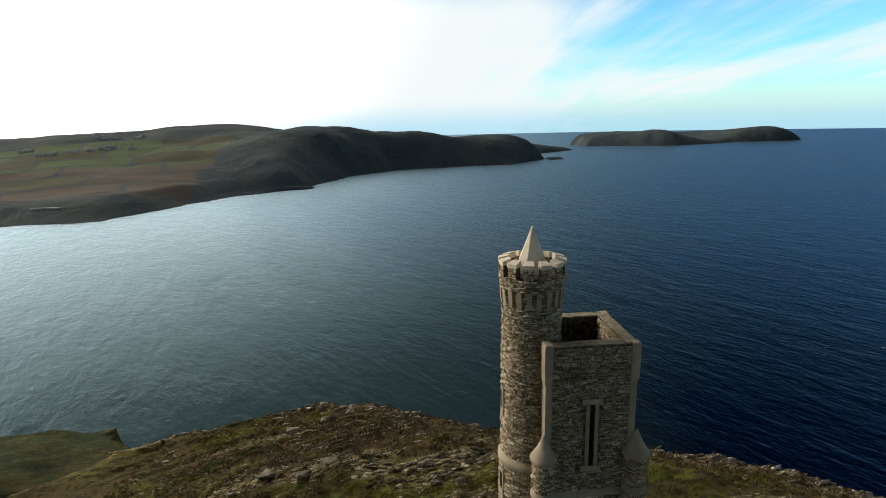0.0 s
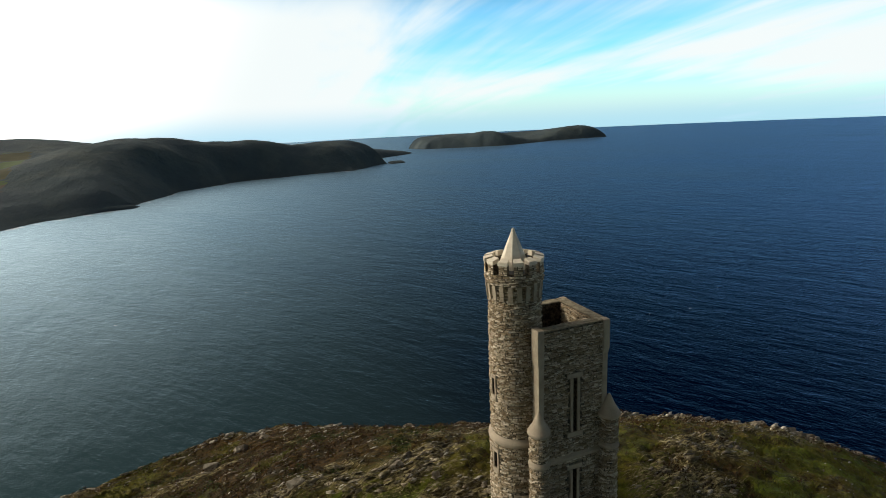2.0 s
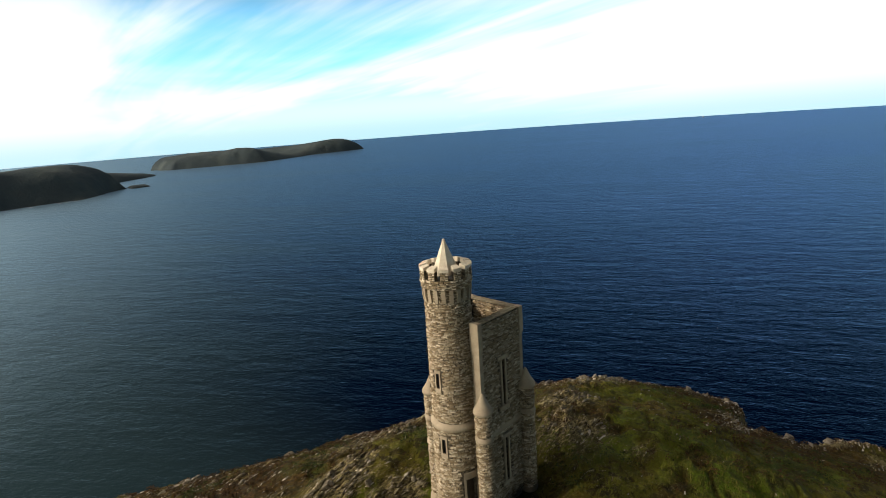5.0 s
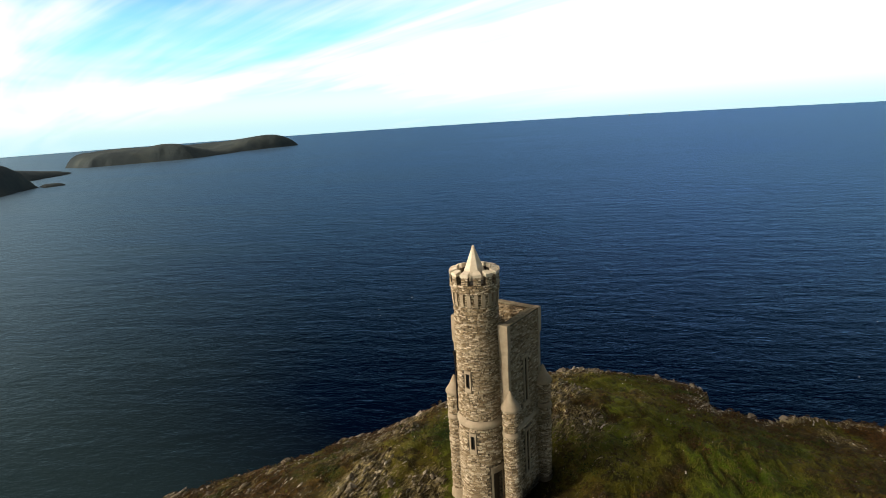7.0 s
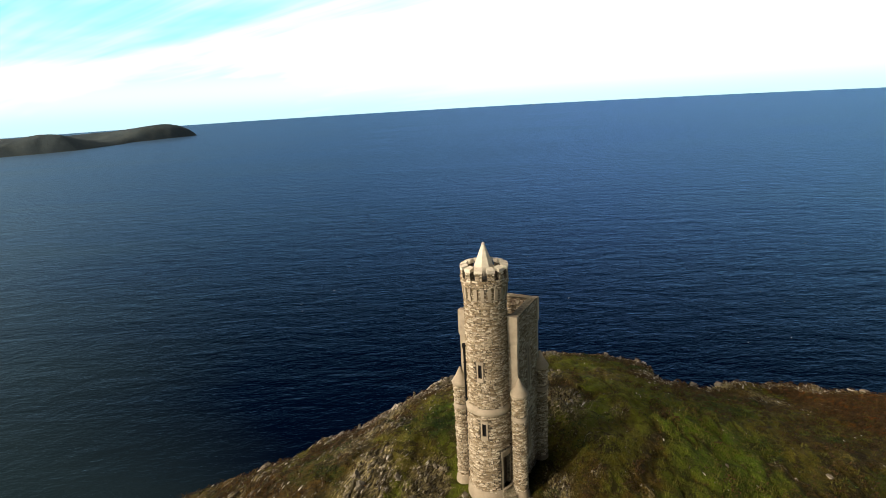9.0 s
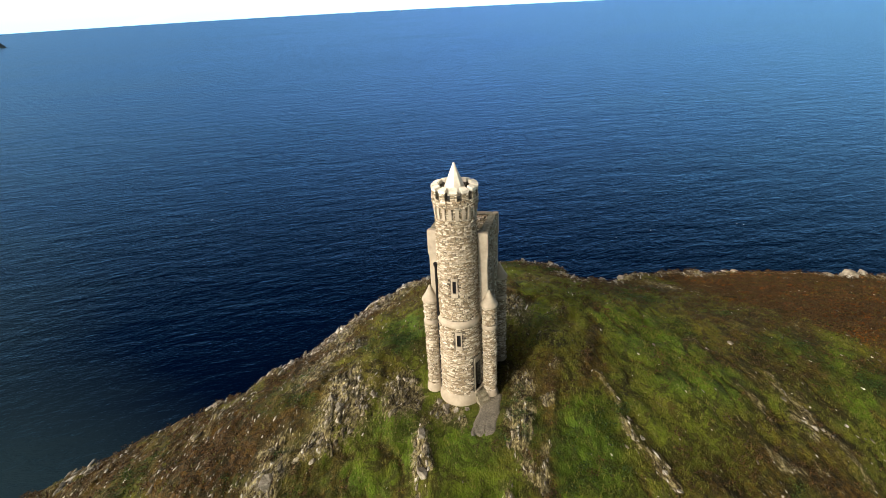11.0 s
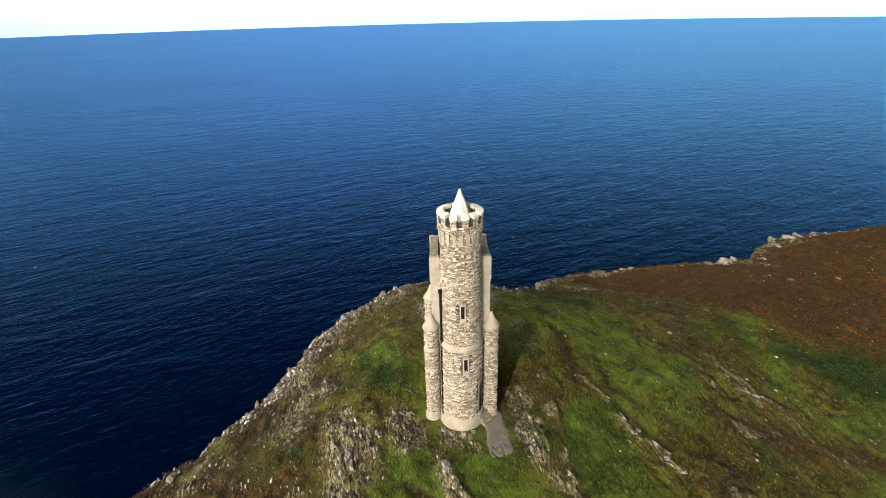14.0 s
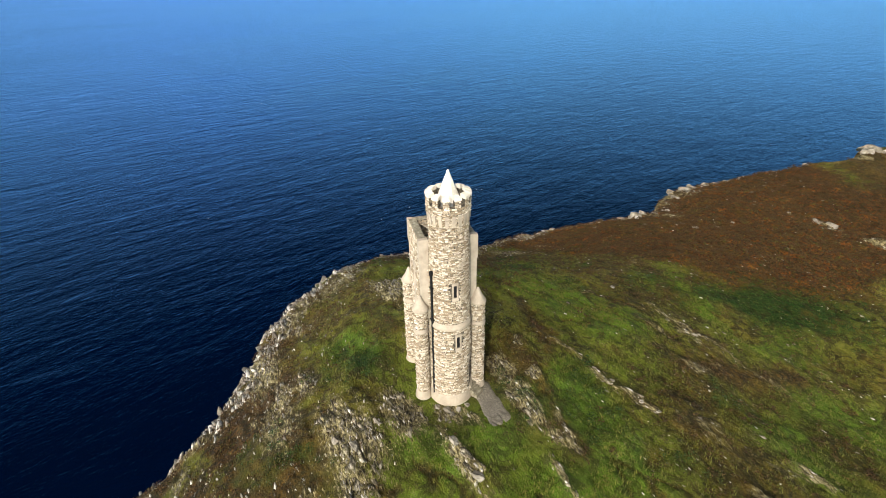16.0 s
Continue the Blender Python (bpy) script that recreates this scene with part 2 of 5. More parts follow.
# turf, heather, bracken and bare rock: cover gives their shares
m = Mat("headland_ground")
cov = m.attr("cover")
lush, russet, swing = m.attr("lush")[:3]
dry = m.ramp(m.noise(0.35, 6, 0.65), (0.3, (0.100, 0.086, 0.012)), (0.5, (0.142, 0.134, 0.016)), (0.7, (0.102, 0.130, 0.012)))
dry = m.mix(m.ramp(m.noise(2.4, 5, 0.72), (0.48, 0.0), (0.72, 0.6)), dry, (0.060, 0.040, 0.011))
green = m.ramp(m.noise(0.5, 5, 0.6), (0.32, (0.062, 0.108, 0.008)), (0.68, (0.108, 0.172, 0.011)))
grass = m.mix(lush, dry, green)
grass = m.mix(m.math("MULTIPLY", m.ramp(m.noise(7.0, 4, 0.75), (0.42, 0.0), (0.7, 1.0)), 0.34), grass, (0.026, 0.030, 0.005))
heather = m.ramp(m.noise(1.3, 6, 0.72), (0.3, (0.020, 0.012, 0.004)), (0.5, (0.062, 0.035, 0.008)), (0.66, (0.104, 0.062, 0.013)), (0.8, (0.066, 0.058, 0.010)))
fire = m.ramp(m.noise(1.1, 6, 0.7), (0.3, (0.044, 0.015, 0.003)), (0.5, (0.124, 0.041, 0.006)), (0.7, (0.178, 0.066, 0.008)), (0.85, (0.078, 0.054, 0.008)))
heather = m.mix(russet, heather, fire)
# near-black specks paint the shade in pits between heather clumps
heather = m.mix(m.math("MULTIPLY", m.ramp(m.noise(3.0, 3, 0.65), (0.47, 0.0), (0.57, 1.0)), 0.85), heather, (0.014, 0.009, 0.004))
bracken = m.ramp(m.noise(0.9, 6, 0.7), (0.3, (0.006, 0.015, 0.002)), (0.55, (0.016, 0.038, 0.004)), (0.78, (0.050, 0.085, 0.009)))
def bedding(scale, detail, rough, stretch, distort):
    """Grain along the bedding, which swings round towards the south."""
    a = m.noise(scale, detail, rough, stretch=stretch, turn=radians(6), distort=distort)
    b = m.noise(scale, detail, rough, stretch=stretch, turn=radians(30), distort=distort)
    return m.math("ADD", m.math("MULTIPLY", a, m.math("SUBTRACT", 1.0, swing)), m.math("MULTIPLY", b, swing))


strata = bedding(2.6, 7, 0.78, (0.75, 2.0, 1.0), 0.6)
rock = m.ramp(strata, (0.40, (0.012, 0.009, 0.005)), (0.47, (0.100, 0.080, 0.046)), (0.54, (0.25, 0.215, 0.150)), (0.60, (0.42, 0.37, 0.28)), (0.67, (0.64, 0.58, 0.47)))
rock = m.mix(m.math("MULTIPLY", m.ramp(m.noise(0.5, 5, 0.7), (0.5, 0.0), (0.7, 1.0)), 0.45), rock, (0.14, 0.115, 0.05))
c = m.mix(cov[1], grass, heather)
c = m.mix(cov[2], c, bracken)
# shade between tussocks painted as dark blotches, and broader brown stains
tuft_shade = m.math("MULTIPLY", m.ramp(m.noise(0.75, 6, 0.70, distort=0.8), (0.50, 0.0), (0.565, 0.92)), m.math("SUBTRACT", 1.0, m.math("MULTIPLY", lush, 0.4)))
c = m.mix(tuft_shade, c, (0.022, 0.018, 0.004))
c = m.mix(m.math("MULTIPLY", m.ramp(m.noise(0.28, 5, 0.68), (0.50, 0.0), (0.64, 0.55)), m.math("SUBTRACT", 1.0, lush)), c, (0.090, 0.058, 0.010))
# dark seams along the strata with painted rib shadow, some with bare stone in them, and scattered pale chips
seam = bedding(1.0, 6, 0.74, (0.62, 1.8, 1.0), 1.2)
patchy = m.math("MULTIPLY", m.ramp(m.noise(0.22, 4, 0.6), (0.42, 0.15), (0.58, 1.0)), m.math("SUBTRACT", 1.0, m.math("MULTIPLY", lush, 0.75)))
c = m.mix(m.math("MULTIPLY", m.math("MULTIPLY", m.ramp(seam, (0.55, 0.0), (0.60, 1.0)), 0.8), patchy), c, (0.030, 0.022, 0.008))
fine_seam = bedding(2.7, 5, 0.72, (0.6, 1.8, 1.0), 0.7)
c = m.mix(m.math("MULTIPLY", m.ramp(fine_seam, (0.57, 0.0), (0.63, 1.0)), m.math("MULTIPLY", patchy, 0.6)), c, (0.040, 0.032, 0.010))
core = m.math("MULTIPLY", m.ramp(seam, (0.615, 0.0), (0.65, 1.0)), m.ramp(m.noise(6.0, 3, 0.6), (0.46, 0.0), (0.56, 1.0)))
c = m.mix(m.math("MULTIPLY", m.math("MULTIPLY", core, patchy), 0.9), c, (0.40, 0.355, 0.27))
chips = m.ramp(m.noise(4.6, 3, 0.65), (0.585, 0.0), (0.63, 1.0))
c = m.mix(m.math("MULTIPLY", m.math("MULTIPLY", chips, m.math("SUBTRACT", 1.0, cov[2])), m.ramp(m.noise(0.16, 4, 0.6), (0.45, 0.0), (0.60, 0.45))), c, (0.24, 0.205, 0.135))
rough_edge = m.math("ADD", cov[0], m.math("MULTIPLY", m.math("SUBTRACT", bedding(3.0, 6, 0.78, (0.7, 1.8, 1.0), 0.3), 0.5), 2.0))
c = m.mix(m.ramp(rough_edge, (0.42, 0.0), (0.62, 1.0)), c, rock)
c = m.mix(1.0, c, (1.02, 1.0, 0.68), "MULTIPLY")
m.set(Base_Color=c, Roughness=0.95, Specular_IOR_Level=0.2)
h = m.math("ADD", m.math("MULTIPLY", m.noise(1.7, 6, 0.75), 0.6), m.math("MULTIPLY", strata, 0.5))
m.bump(h, 1.0, 0.5)
M_GROUND = m.m

m = Mat("quartz_grit_rock")
r = m.island
r = m.math("ADD", m.math("MULTIPLY", r, 0.55), m.math("MULTIPLY", m.noise(1.7, 5, 0.7), 0.5))
c = m.ramp(r, (0.2, (0.060, 0.048, 0.032)), (0.40, (0.16, 0.13, 0.088)), (0.58, (0.30, 0.268, 0.212)), (0.78, (0.62, 0.575, 0.485)))
c = m.mix(m.math("MULTIPLY", m.ramp(m.noise(4.0, 5, 0.7), (0.42, 0.0), (0.68, 1.0)), 0.7), c, (0.085, 0.076, 0.058))
c = m.mix(m.ramp(m.noise(1.6, 4, 0.7), (0.58, 0.0), (0.72, 0.5)), c, (0.20, 0.17, 0.06))
m.set(Base_Color=c, Roughness=0.92)
m.bump(m.noise(9.0, 5, 0.75, stretch=(1, 3, 3), turn=radians(28)), 0.8, 0.06)
M_ROCK = m.m

m = Mat("lichened_boulder")
c = m.ramp(m.noise(1.3, 6, 0.7), (0.32, (0.085, 0.072, 0.052)), (0.5, (0.20, 0.175, 0.13)), (0.68, (0.36, 0.325, 0.255)))
c = m.mix(m.ramp(m.noise(5.0, 4, 0.7), (0.55, 0.0), (0.7, 0.8)), c, (0.060, 0.050, 0.036))
m.set(Base_Color=c, Roughness=0.93, Specular_IOR_Level=0.2)
m.bump(m.noise(6.0, 6, 0.75), 0.9, 0.10)
M_BOULDER = m.m

m = Mat("split_grey_bedrock")
c = m.ramp(m.noise(1.6, 6, 0.72, stretch=(0.8, 1.6, 1.0), turn=radians(16)), (0.38, (0.040, 0.032, 0.018)), (0.48, (0.145, 0.120, 0.074)), (0.57, (0.33, 0.29, 0.205)), (0.68, (0.72, 0.66, 0.53)))
c = m.mix(m.ramp(m.noise(4.2, 5, 0.75), (0.54, 0.0), (0.66, 0.85)), c, (0.040, 0.033, 0.020))
c = m.mix(m.ramp(m.noise(0.9, 4, 0.7), (0.52, 0.0), (0.66, 0.6)), c, (0.105, 0.095, 0.022))
m.set(Base_Color=c, Roughness=0.93, Specular_IOR_Level=0.2)
m.bump(m.noise(5.0, 6, 0.75, stretch=(0.7, 2.0, 2.0), turn=radians(16)), 1.0, 0.14)
M_BEDROCK = m.m


def leaf_material(name, stops):
    m = Mat(name)
    c = m.ramp(m.island, *stops)
    c = m.mix(m.math("MULTIPLY", m.noise(0.35, 4, 0.6), 0.5), c, stops[0][1])
    m.set(Base_Color=c, Roughness=0.85, Specular_IOR_Level=0.2)
    return m.m


M_GRASS = leaf_material("grass_blades", ((0.0, (0.058, 0.064, 0.007)), (0.5, (0.098, 0.104, 0.011)), (0.85, (0.125, 0.122, 0.017)), (1.0, (0.16, 0.135, 0.032))))
M_HEATH = leaf_material("heather_sprigs", ((0.0, (0.018, 0.011, 0.005)), (0.4, (0.052, 0.027, 0.008)), (0.8, (0.094, 0.048, 0.012)), (1.0, (0.070, 0.060, 0.012))))
M_BRACK = leaf_material("bracken_fronds", ((0.0, (0.008, 0.019, 0.003)), (0.5, (0.020, 0.044, 0.005)), (0.9, (0.055, 0.090, 0.010)), (1.0, (0.15, 0.11, 0.02))))

# open sea: blue water with wind waves at several lengths, a glossy skin over the deep colour
m = Mat("sea_water")
gust = m.noise(0.0045, 4, 0.6, stretch=(0.6, 2.2, 1.0), turn=radians(-62))
w1 = m.noise(0.055, 3, 0.6, stretch=(0.55, 1.4, 1.0), turn=radians(-62), distort=0.3)
w2 = m.noise(0.21, 4, 0.62, stretch=(0.66, 1.35, 1.0), turn=radians(-56), distort=0.4)
w3 = m.noise(0.9, 3, 0.6, stretch=(0.6, 1.4, 1.0), turn=radians(-66))
hh = m.math("ADD", m.math("ADD", m.math("MULTIPLY", w1, 3.0), m.math("MULTIPLY", w2, 1.3)), m.math("MULTIPLY", w3, 0.5))
wave = m.bump(hh, 1.0, 0.33)
deep = m.n.new("ShaderNodeBsdfDiffuse")
skin = m.n.new("ShaderNodeBsdfGlossy")
# sky glare painted by bearing: grey-green over the bay, deep blue to the east
xyz = m.n.new("ShaderNodeSeparateXYZ")
m.l.new(m.pos, xyz.inputs[0])
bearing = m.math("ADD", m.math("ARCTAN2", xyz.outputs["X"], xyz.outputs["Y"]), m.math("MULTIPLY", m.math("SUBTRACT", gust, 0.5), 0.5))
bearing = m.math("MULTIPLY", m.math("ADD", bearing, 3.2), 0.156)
bay_glare = m.ramp(bearing, (0.44, 1.0), (0.60, 0.0))
m.l.new(m.mix(bay_glare, m.ramp(gust, (0.3, (0.0002, 0.0018, 0.0092)), (0.7, (0.0003, 0.0028, 0.0130))), (0.028, 0.054, 0.062)), deep.inputs["Color"])
# gloss tint by bearing paints in where reflected sky is brighter and dimmer
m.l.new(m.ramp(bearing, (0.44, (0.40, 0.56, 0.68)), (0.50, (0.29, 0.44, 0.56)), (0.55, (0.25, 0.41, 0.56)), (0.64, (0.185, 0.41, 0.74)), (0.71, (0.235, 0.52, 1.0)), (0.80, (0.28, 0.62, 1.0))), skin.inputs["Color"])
m.l.new(m.ramp(gust, (0.3, 0.40), (0.7, 0.46)), skin.inputs["Roughness"])
fres = m.n.new("ShaderNodeFresnel")
fres.inputs["IOR"].default_value = 1.333
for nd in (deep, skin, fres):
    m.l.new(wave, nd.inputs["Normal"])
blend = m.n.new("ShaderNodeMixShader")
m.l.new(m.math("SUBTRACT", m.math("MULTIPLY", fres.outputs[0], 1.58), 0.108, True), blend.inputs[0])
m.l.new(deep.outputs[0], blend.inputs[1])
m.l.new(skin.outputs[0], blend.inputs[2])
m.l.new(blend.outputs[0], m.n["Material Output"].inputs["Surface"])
M_SEA = m.m

m = Mat("sea_foam")
m.set(Base_Color=m.ramp(m.noise(0.6, 4, 0.7), (0.3, (0.55, 0.60, 0.62)), (0.7, (0.82, 0.85, 0.86))), Roughness=0.7)
M_FOAM = m.m

m = Mat("far_moorland_hazed")
# paler and bluer than moorland itself: distance haze is mixed into the colour
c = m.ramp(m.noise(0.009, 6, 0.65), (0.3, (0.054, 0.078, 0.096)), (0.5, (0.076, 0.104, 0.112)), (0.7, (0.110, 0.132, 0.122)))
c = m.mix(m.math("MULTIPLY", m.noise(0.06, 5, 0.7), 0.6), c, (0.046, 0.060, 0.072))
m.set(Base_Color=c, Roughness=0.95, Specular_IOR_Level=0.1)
m.bump(m.noise(0.05, 6, 0.7), 0.9, 6.0)
M_MOOR_HAZED = m.m


def field_material(name, a, b):
    m = Mat(name)
    c = m.ramp(m.noise(0.02, 5, 0.6, stretch=(0.4, 1.6, 1)), (0.3, a), (0.7, b))
    m.set(Base_Color=c, Roughness=0.95, Specular_IOR_Level=0.1)
    m.bump(m.noise(0.2, 4, 0.7), 0.5, 0.8)
    return m.m


M_FIELD_G = field_material("pasture_green", (0.075, 0.108, 0.052), (0.112, 0.150, 0.072))
M_FIELD_D = field_material("pasture_olive", (0.070, 0.075, 0.045), (0.098, 0.098, 0.060))
M_FIELD_B = field_material("ploughed_brown", (0.092, 0.080, 0.066), (0.122, 0.108, 0.090))
m = Mat("whitewashed_wall")
m.set(Base_Color=m.ramp(m.noise(0.8, 3, 0.5), (0.3, (0.62, 0.60, 0.56)), (0.7, (0.78, 0.77, 0.74))), Roughness=0.9)
M_WHITE = m.m
m = Mat("slate_roof")
m.set(Base_Color=m.ramp(m.noise(0.8, 3, 0.5), (0.3, (0.17, 0.18, 0.19)), (0.7, (0.27, 0.28, 0.29))), Roughness=0.7)
M_SLATE = m.m
m = Mat("window_dark_glass")
m.set(Base_Color=(0.010, 0.010, 0.011), Roughness=0.35, Specular_IOR_Level=0.2)
M_GLASS = m.m

# ---------------------------------------------------------------- the headland
# broad swells of the hilltop: x, y, reach, height above the common level
SWELLS = [(0, 14, 12, 4.89), (14, 4, 12, 5.82), (14, -12, 12, 2.24), (0, -14, 12, 4), (-14, 0, 12, 1.93), (-14, 16, 12, 3.08), (28, 4, 12, 3.16), (28, -12, 12, 0.26),
          (14, -28, 12, 3.93), (42, -22, 12, -1.28), (30, -44, 14, 1.82), (48, -48, 14, -2.56), (0, -32, 14, -3.34), (-6, 28, 14, 0.58), (-24, 30, 16, 1.3), (8, 20, 10, -1.17),
          (-28, -4, 22, 6.8), (-20, -40, 28, 3.3), (20, -70, 30, 5.52), (60, -80, 30, 8.47), (-40, 40, 28, -5.2), (33, -8, 5, -0.06), (37, -33, 5, 0.22), (8, 21, 6, -0.88),
          (24, 14, 6, -0.2)]
LEVEL = -12.0
# the brow above the cliffs, going round
BROW = [(-320, -90), (-150, -55), (-85, -14), (-60, 13), (-51, 26), (-45.4, 32.4), (-38.6, 37.6), (-31.3, 40.4), (-23.9, 42), (-17.6, 43.1), (-10.4, 40), (-4.6, 32.4),
        (1.3, 25.5), (4, 19), (10.5, 16.2), (16, 14.6), (22.2, 12.5), (26.4, 10), (30.4, 7.2), (34.5, 3.7), (39.3, -2.5), (35.9, -4.2), (27.1, -7.4), (31.1, -9.7),
        (39.5, -14.3), (42.5, -19.5), (41.4, -29), (37.6, -35.9), (37.4, -42.8), (42.4, -49.8), (39.4, -56.8), (37.3, -71), (37.1, -78), (43.7, -90.7), (44, -110), (30, -160),
        (10, -330), (-320, -330)]
STRATA = radians(28)


def brow_distance(x, y):
    """Metres outside the brow; negative on the hilltop."""
    best = np.full(x.shape, 1e9)
    inside = np.zeros(x.shape, bool)
    for (ax, ay), (bx, by) in zip(BROW, BROW[1:] + BROW[:1]):
        dx, dy = bx - ax, by - ay
        t = np.clip(((x - ax) * dx + (y - ay) * dy) / (dx * dx + dy * dy), 0, 1)
        best = np.minimum(best, np.hypot(x - ax - t * dx, y - ay - t * dy))
        cross = (ay > y) != (by > y)
        inside ^= cross & (x < (bx - ax) * (y - ay) / (by - ay + 1e-12) + ax)
    return np.where(inside, -best, best)


def swing_at(x, y):
    """How far the bedding has swung towards the south, 0 to 1."""
    return smooth(-5, -13, np.asarray(y, float))


def bed_angle(x, y):
    return radians(6) + radians(24) * swing_at(x, y)


def along(x, y, a=STRATA):
    return x * math.cos(a) + y * math.sin(a), -x * math.sin(a) + y * math.cos(a)


# bare rock: x, y, half length along the strata, half width, strength
OUTCROPS = [(-3.2, 7.6, 4.6, 2.4, 0.95), (-6.6, 7.8, 2.6, 1.6, 0.75), (-1.4, 9.6, 2.6, 0.9, 0.7), (-10.5, 10.0, 5.0, 1.4, 0.8), (-15.5, 10.5, 4.0, 1.3, 0.9), (-18, 29, 6, 1.6, 0.8), (-2.0, 4.2, 3.6, 1.8, 0.9), (-2.5, 0.4, 2.0, 1.2, 0.95), (-4.6, 1.6, 2.2, 0.5, 0.7), (0.5, 12.5, 5.0, 2.2, 0.62),
            (4.5, 10.5, 3.5, 1.2, 0.6), (-7.0, 0.9, 2.4, 0.6, 0.8), (-3.4, -0.9, 1.6, 0.5, 0.7), (-1.2, -4.9, 3.4, 1.2, 0.74), (-6.4, -5.6, 2.6, 0.6, 0.70), (-1.4, -11.6, 2.0, 0.5, 0.78), (-4.4, -13.6, 1.9, 0.45, 0.74), (1.4, -10.4, 1.2, 0.4, 0.6),
            (4.6, -24.0, 2.0, 0.55, 0.72), (2.6, -26.8, 1.8, 0.5, 0.7), (8.4, -22.6, 1.6, 0.5, 0.6), (12.3, -24.6, 1.6, 0.5, 0.62), (-8, -20, 3.0, 0.8, 0.6), (10.5, -1.4, 4.5, 3.0, 0.85), (16.5, 1.6, 4.5, 3.0, 0.85), (24, 8.2, 5.0, 3.2, 0.8), (30, 5.8, 5.0, 2.6, 0.85),
            (36.5, -18, 5, 2.0, 0.7), (36.5, -23, 3, 0.8, 0.7), (34, -42, 3, 1.2, 0.6), (41, -49, 4, 2.5, 0.9), (26, -47, 2, 0.8, 0.5), (11, 14.5, 6, 2.0, 0.9), (0, 20, 4, 1.0, 0.7), (-5, 27, 5, 1.2, 0.65), (19, 13.0, 5, 1.4, 0.85),
            (-4.6, -17.6, 1.6, 0.45, 0.66), (-7.8, -18.4, 2.0, 0.5, 0.56), (-9.3, -4.9, 2.2, 0.5, 0.75), (-12, -18, 2.0, 0.7, 0.6), (-11, -23.8, 1.6, 0.6, 0.6), (17.5, -24.2, 1.8, 0.5, 0.6), (33, -21, 2, 0.5, 0.55),
            (20.5, -57, 2.2, 0.8, 0.9), (16, -58.5, 4.0, 0.9, 0.95), (25, -55, 2.0, 0.5, 0.7), (30, -52, 1.5, 0.5, 0.6)]
# ledges and clefts in the turf: from x, y to x, y, half width, share of bare rock, share of dark heath
LEDGES = [(3.4, -9.3, -5.3, -14.7, 0.42, 0.72, 0.7), (7.6, -22.7, 3.4, -26.7, 0.45, 0.68, 0.8), (0.3, -20.4, -0.4, -31.8, 0.9, 0.25, 1.0), (-3.2, -16.4, -4.3, -18.9, 0.5, 0.3, 1.0),
          (3.4, -6.0, -7.4, -6.6, 0.5, 0.8, 0.9), (2.0, -4.0, -4.6, -4.6, 0.75, 0.75, 1.0), (10.4, -9.3, 1.7, -8.5, 0.35, 0.3, 0.9), (12.0, -16.8, 8.0, -21.2, 0.4, 0.5, 0.9),
          (-2.6, 1.5, -6.4, 1.3, 0.35, 1.0, 0.3), (-6.7, 0.6, -8.2, 0.2, 0.35, 1.0, 0.3), (6.6, -19.6, 4.1, -21.7, 0.4, 0.7, 0.8), (26.9, -28.6, 11.2, -27.0, 0.8, 0.35, 0.9)]
# brown heathery patches among the turf: x, y, reach
BROWN = [(-2.7, -20.2, 2.4), (0.2, -20.6, 1.8), (0.2, -25.8, 2.2), (-0.6, -28.0, 2.4), (-6.2, -15.6, 1.4), (19, -22, 3.4), (12.6, -21.6, 2.2), (26, -20.5, 3.6), (35, -18.0, 4.2), (29, -8, 3.0), (-1.0, 13.0, 3.0), (-4.6, 13.4, 2.6), (14.6, 9.9, 2.2),
         (-6.0, 10.4, 1.6), (8.5, -27.8, 2.0), (-10.5, -15.7, 2.0), (-8.2, -29.4, 2.2), (22, 8.5, 2.4), (8, 15, 2.0)]
# rich green turf: x, y, reach
LUSH = [(7.6, 7.1, 1.6), (5.8, 5.6, 1.4), (-6.2, 2.8, 2.2), (-5.7, -1.7, 1.8), (-4.5, -8.2, 2.8), (-1.0, -7.9, 1.8), (-8.5, -9.0, 3.0), (13.0, -12.0, 2.8), (9.2, -14.5, 2.8), (5.4, -15.4, 2.2), (6.1, -18.4, 1.8), (23.9, -12.7, 2.2), (18, -12, 1.8),
        (14.7, -27.9, 2.0), (5.3, -32.4, 2.4), (3.1, -34.6, 2.8), (9.0, -29.5, 1.6), (-3.0, -31, 2.4), (33, 0.5, 2.5), (-12, 5, 3.5), (-11, -4, 3.0), (-8.0, -25.2, 2.8), (10.3, -35.6, 1.4), (-6, -33, 3.0), (32.6, -75.5, 4.0), (17, -8.5, 2.0)]


def lushness(x, y):
    n = fbm(x, y, 4.5, 4, 83)
    k = 0.6 * smooth(0.48, 0.62, n) * (1 - 0.8 * smooth(8, 13, y))
    for cx, cy, r in LUSH:
        r = r * 1.15
        k = np.maximum(k, 1.25 * np.exp(-((x - cx) ** 2 + (y - cy) ** 2) / (2 * r * r)) * smooth(0.22, 0.40, n))
    return np.clip(k, 0, 1)


def southern(x, y, n):
    """Share of the russet heath that covers the south-east of the headland."""
    d = (x - 12) * 0.5 - (y + 33.6) * 0.87 + 5 * (n - 0.5)
    return smooth(-1.2, 2.2, d) * smooth(6.5, 11, x + 5 * (n - 0.5)) * smooth(-76, -66, y + 8 * (n - 0.5))


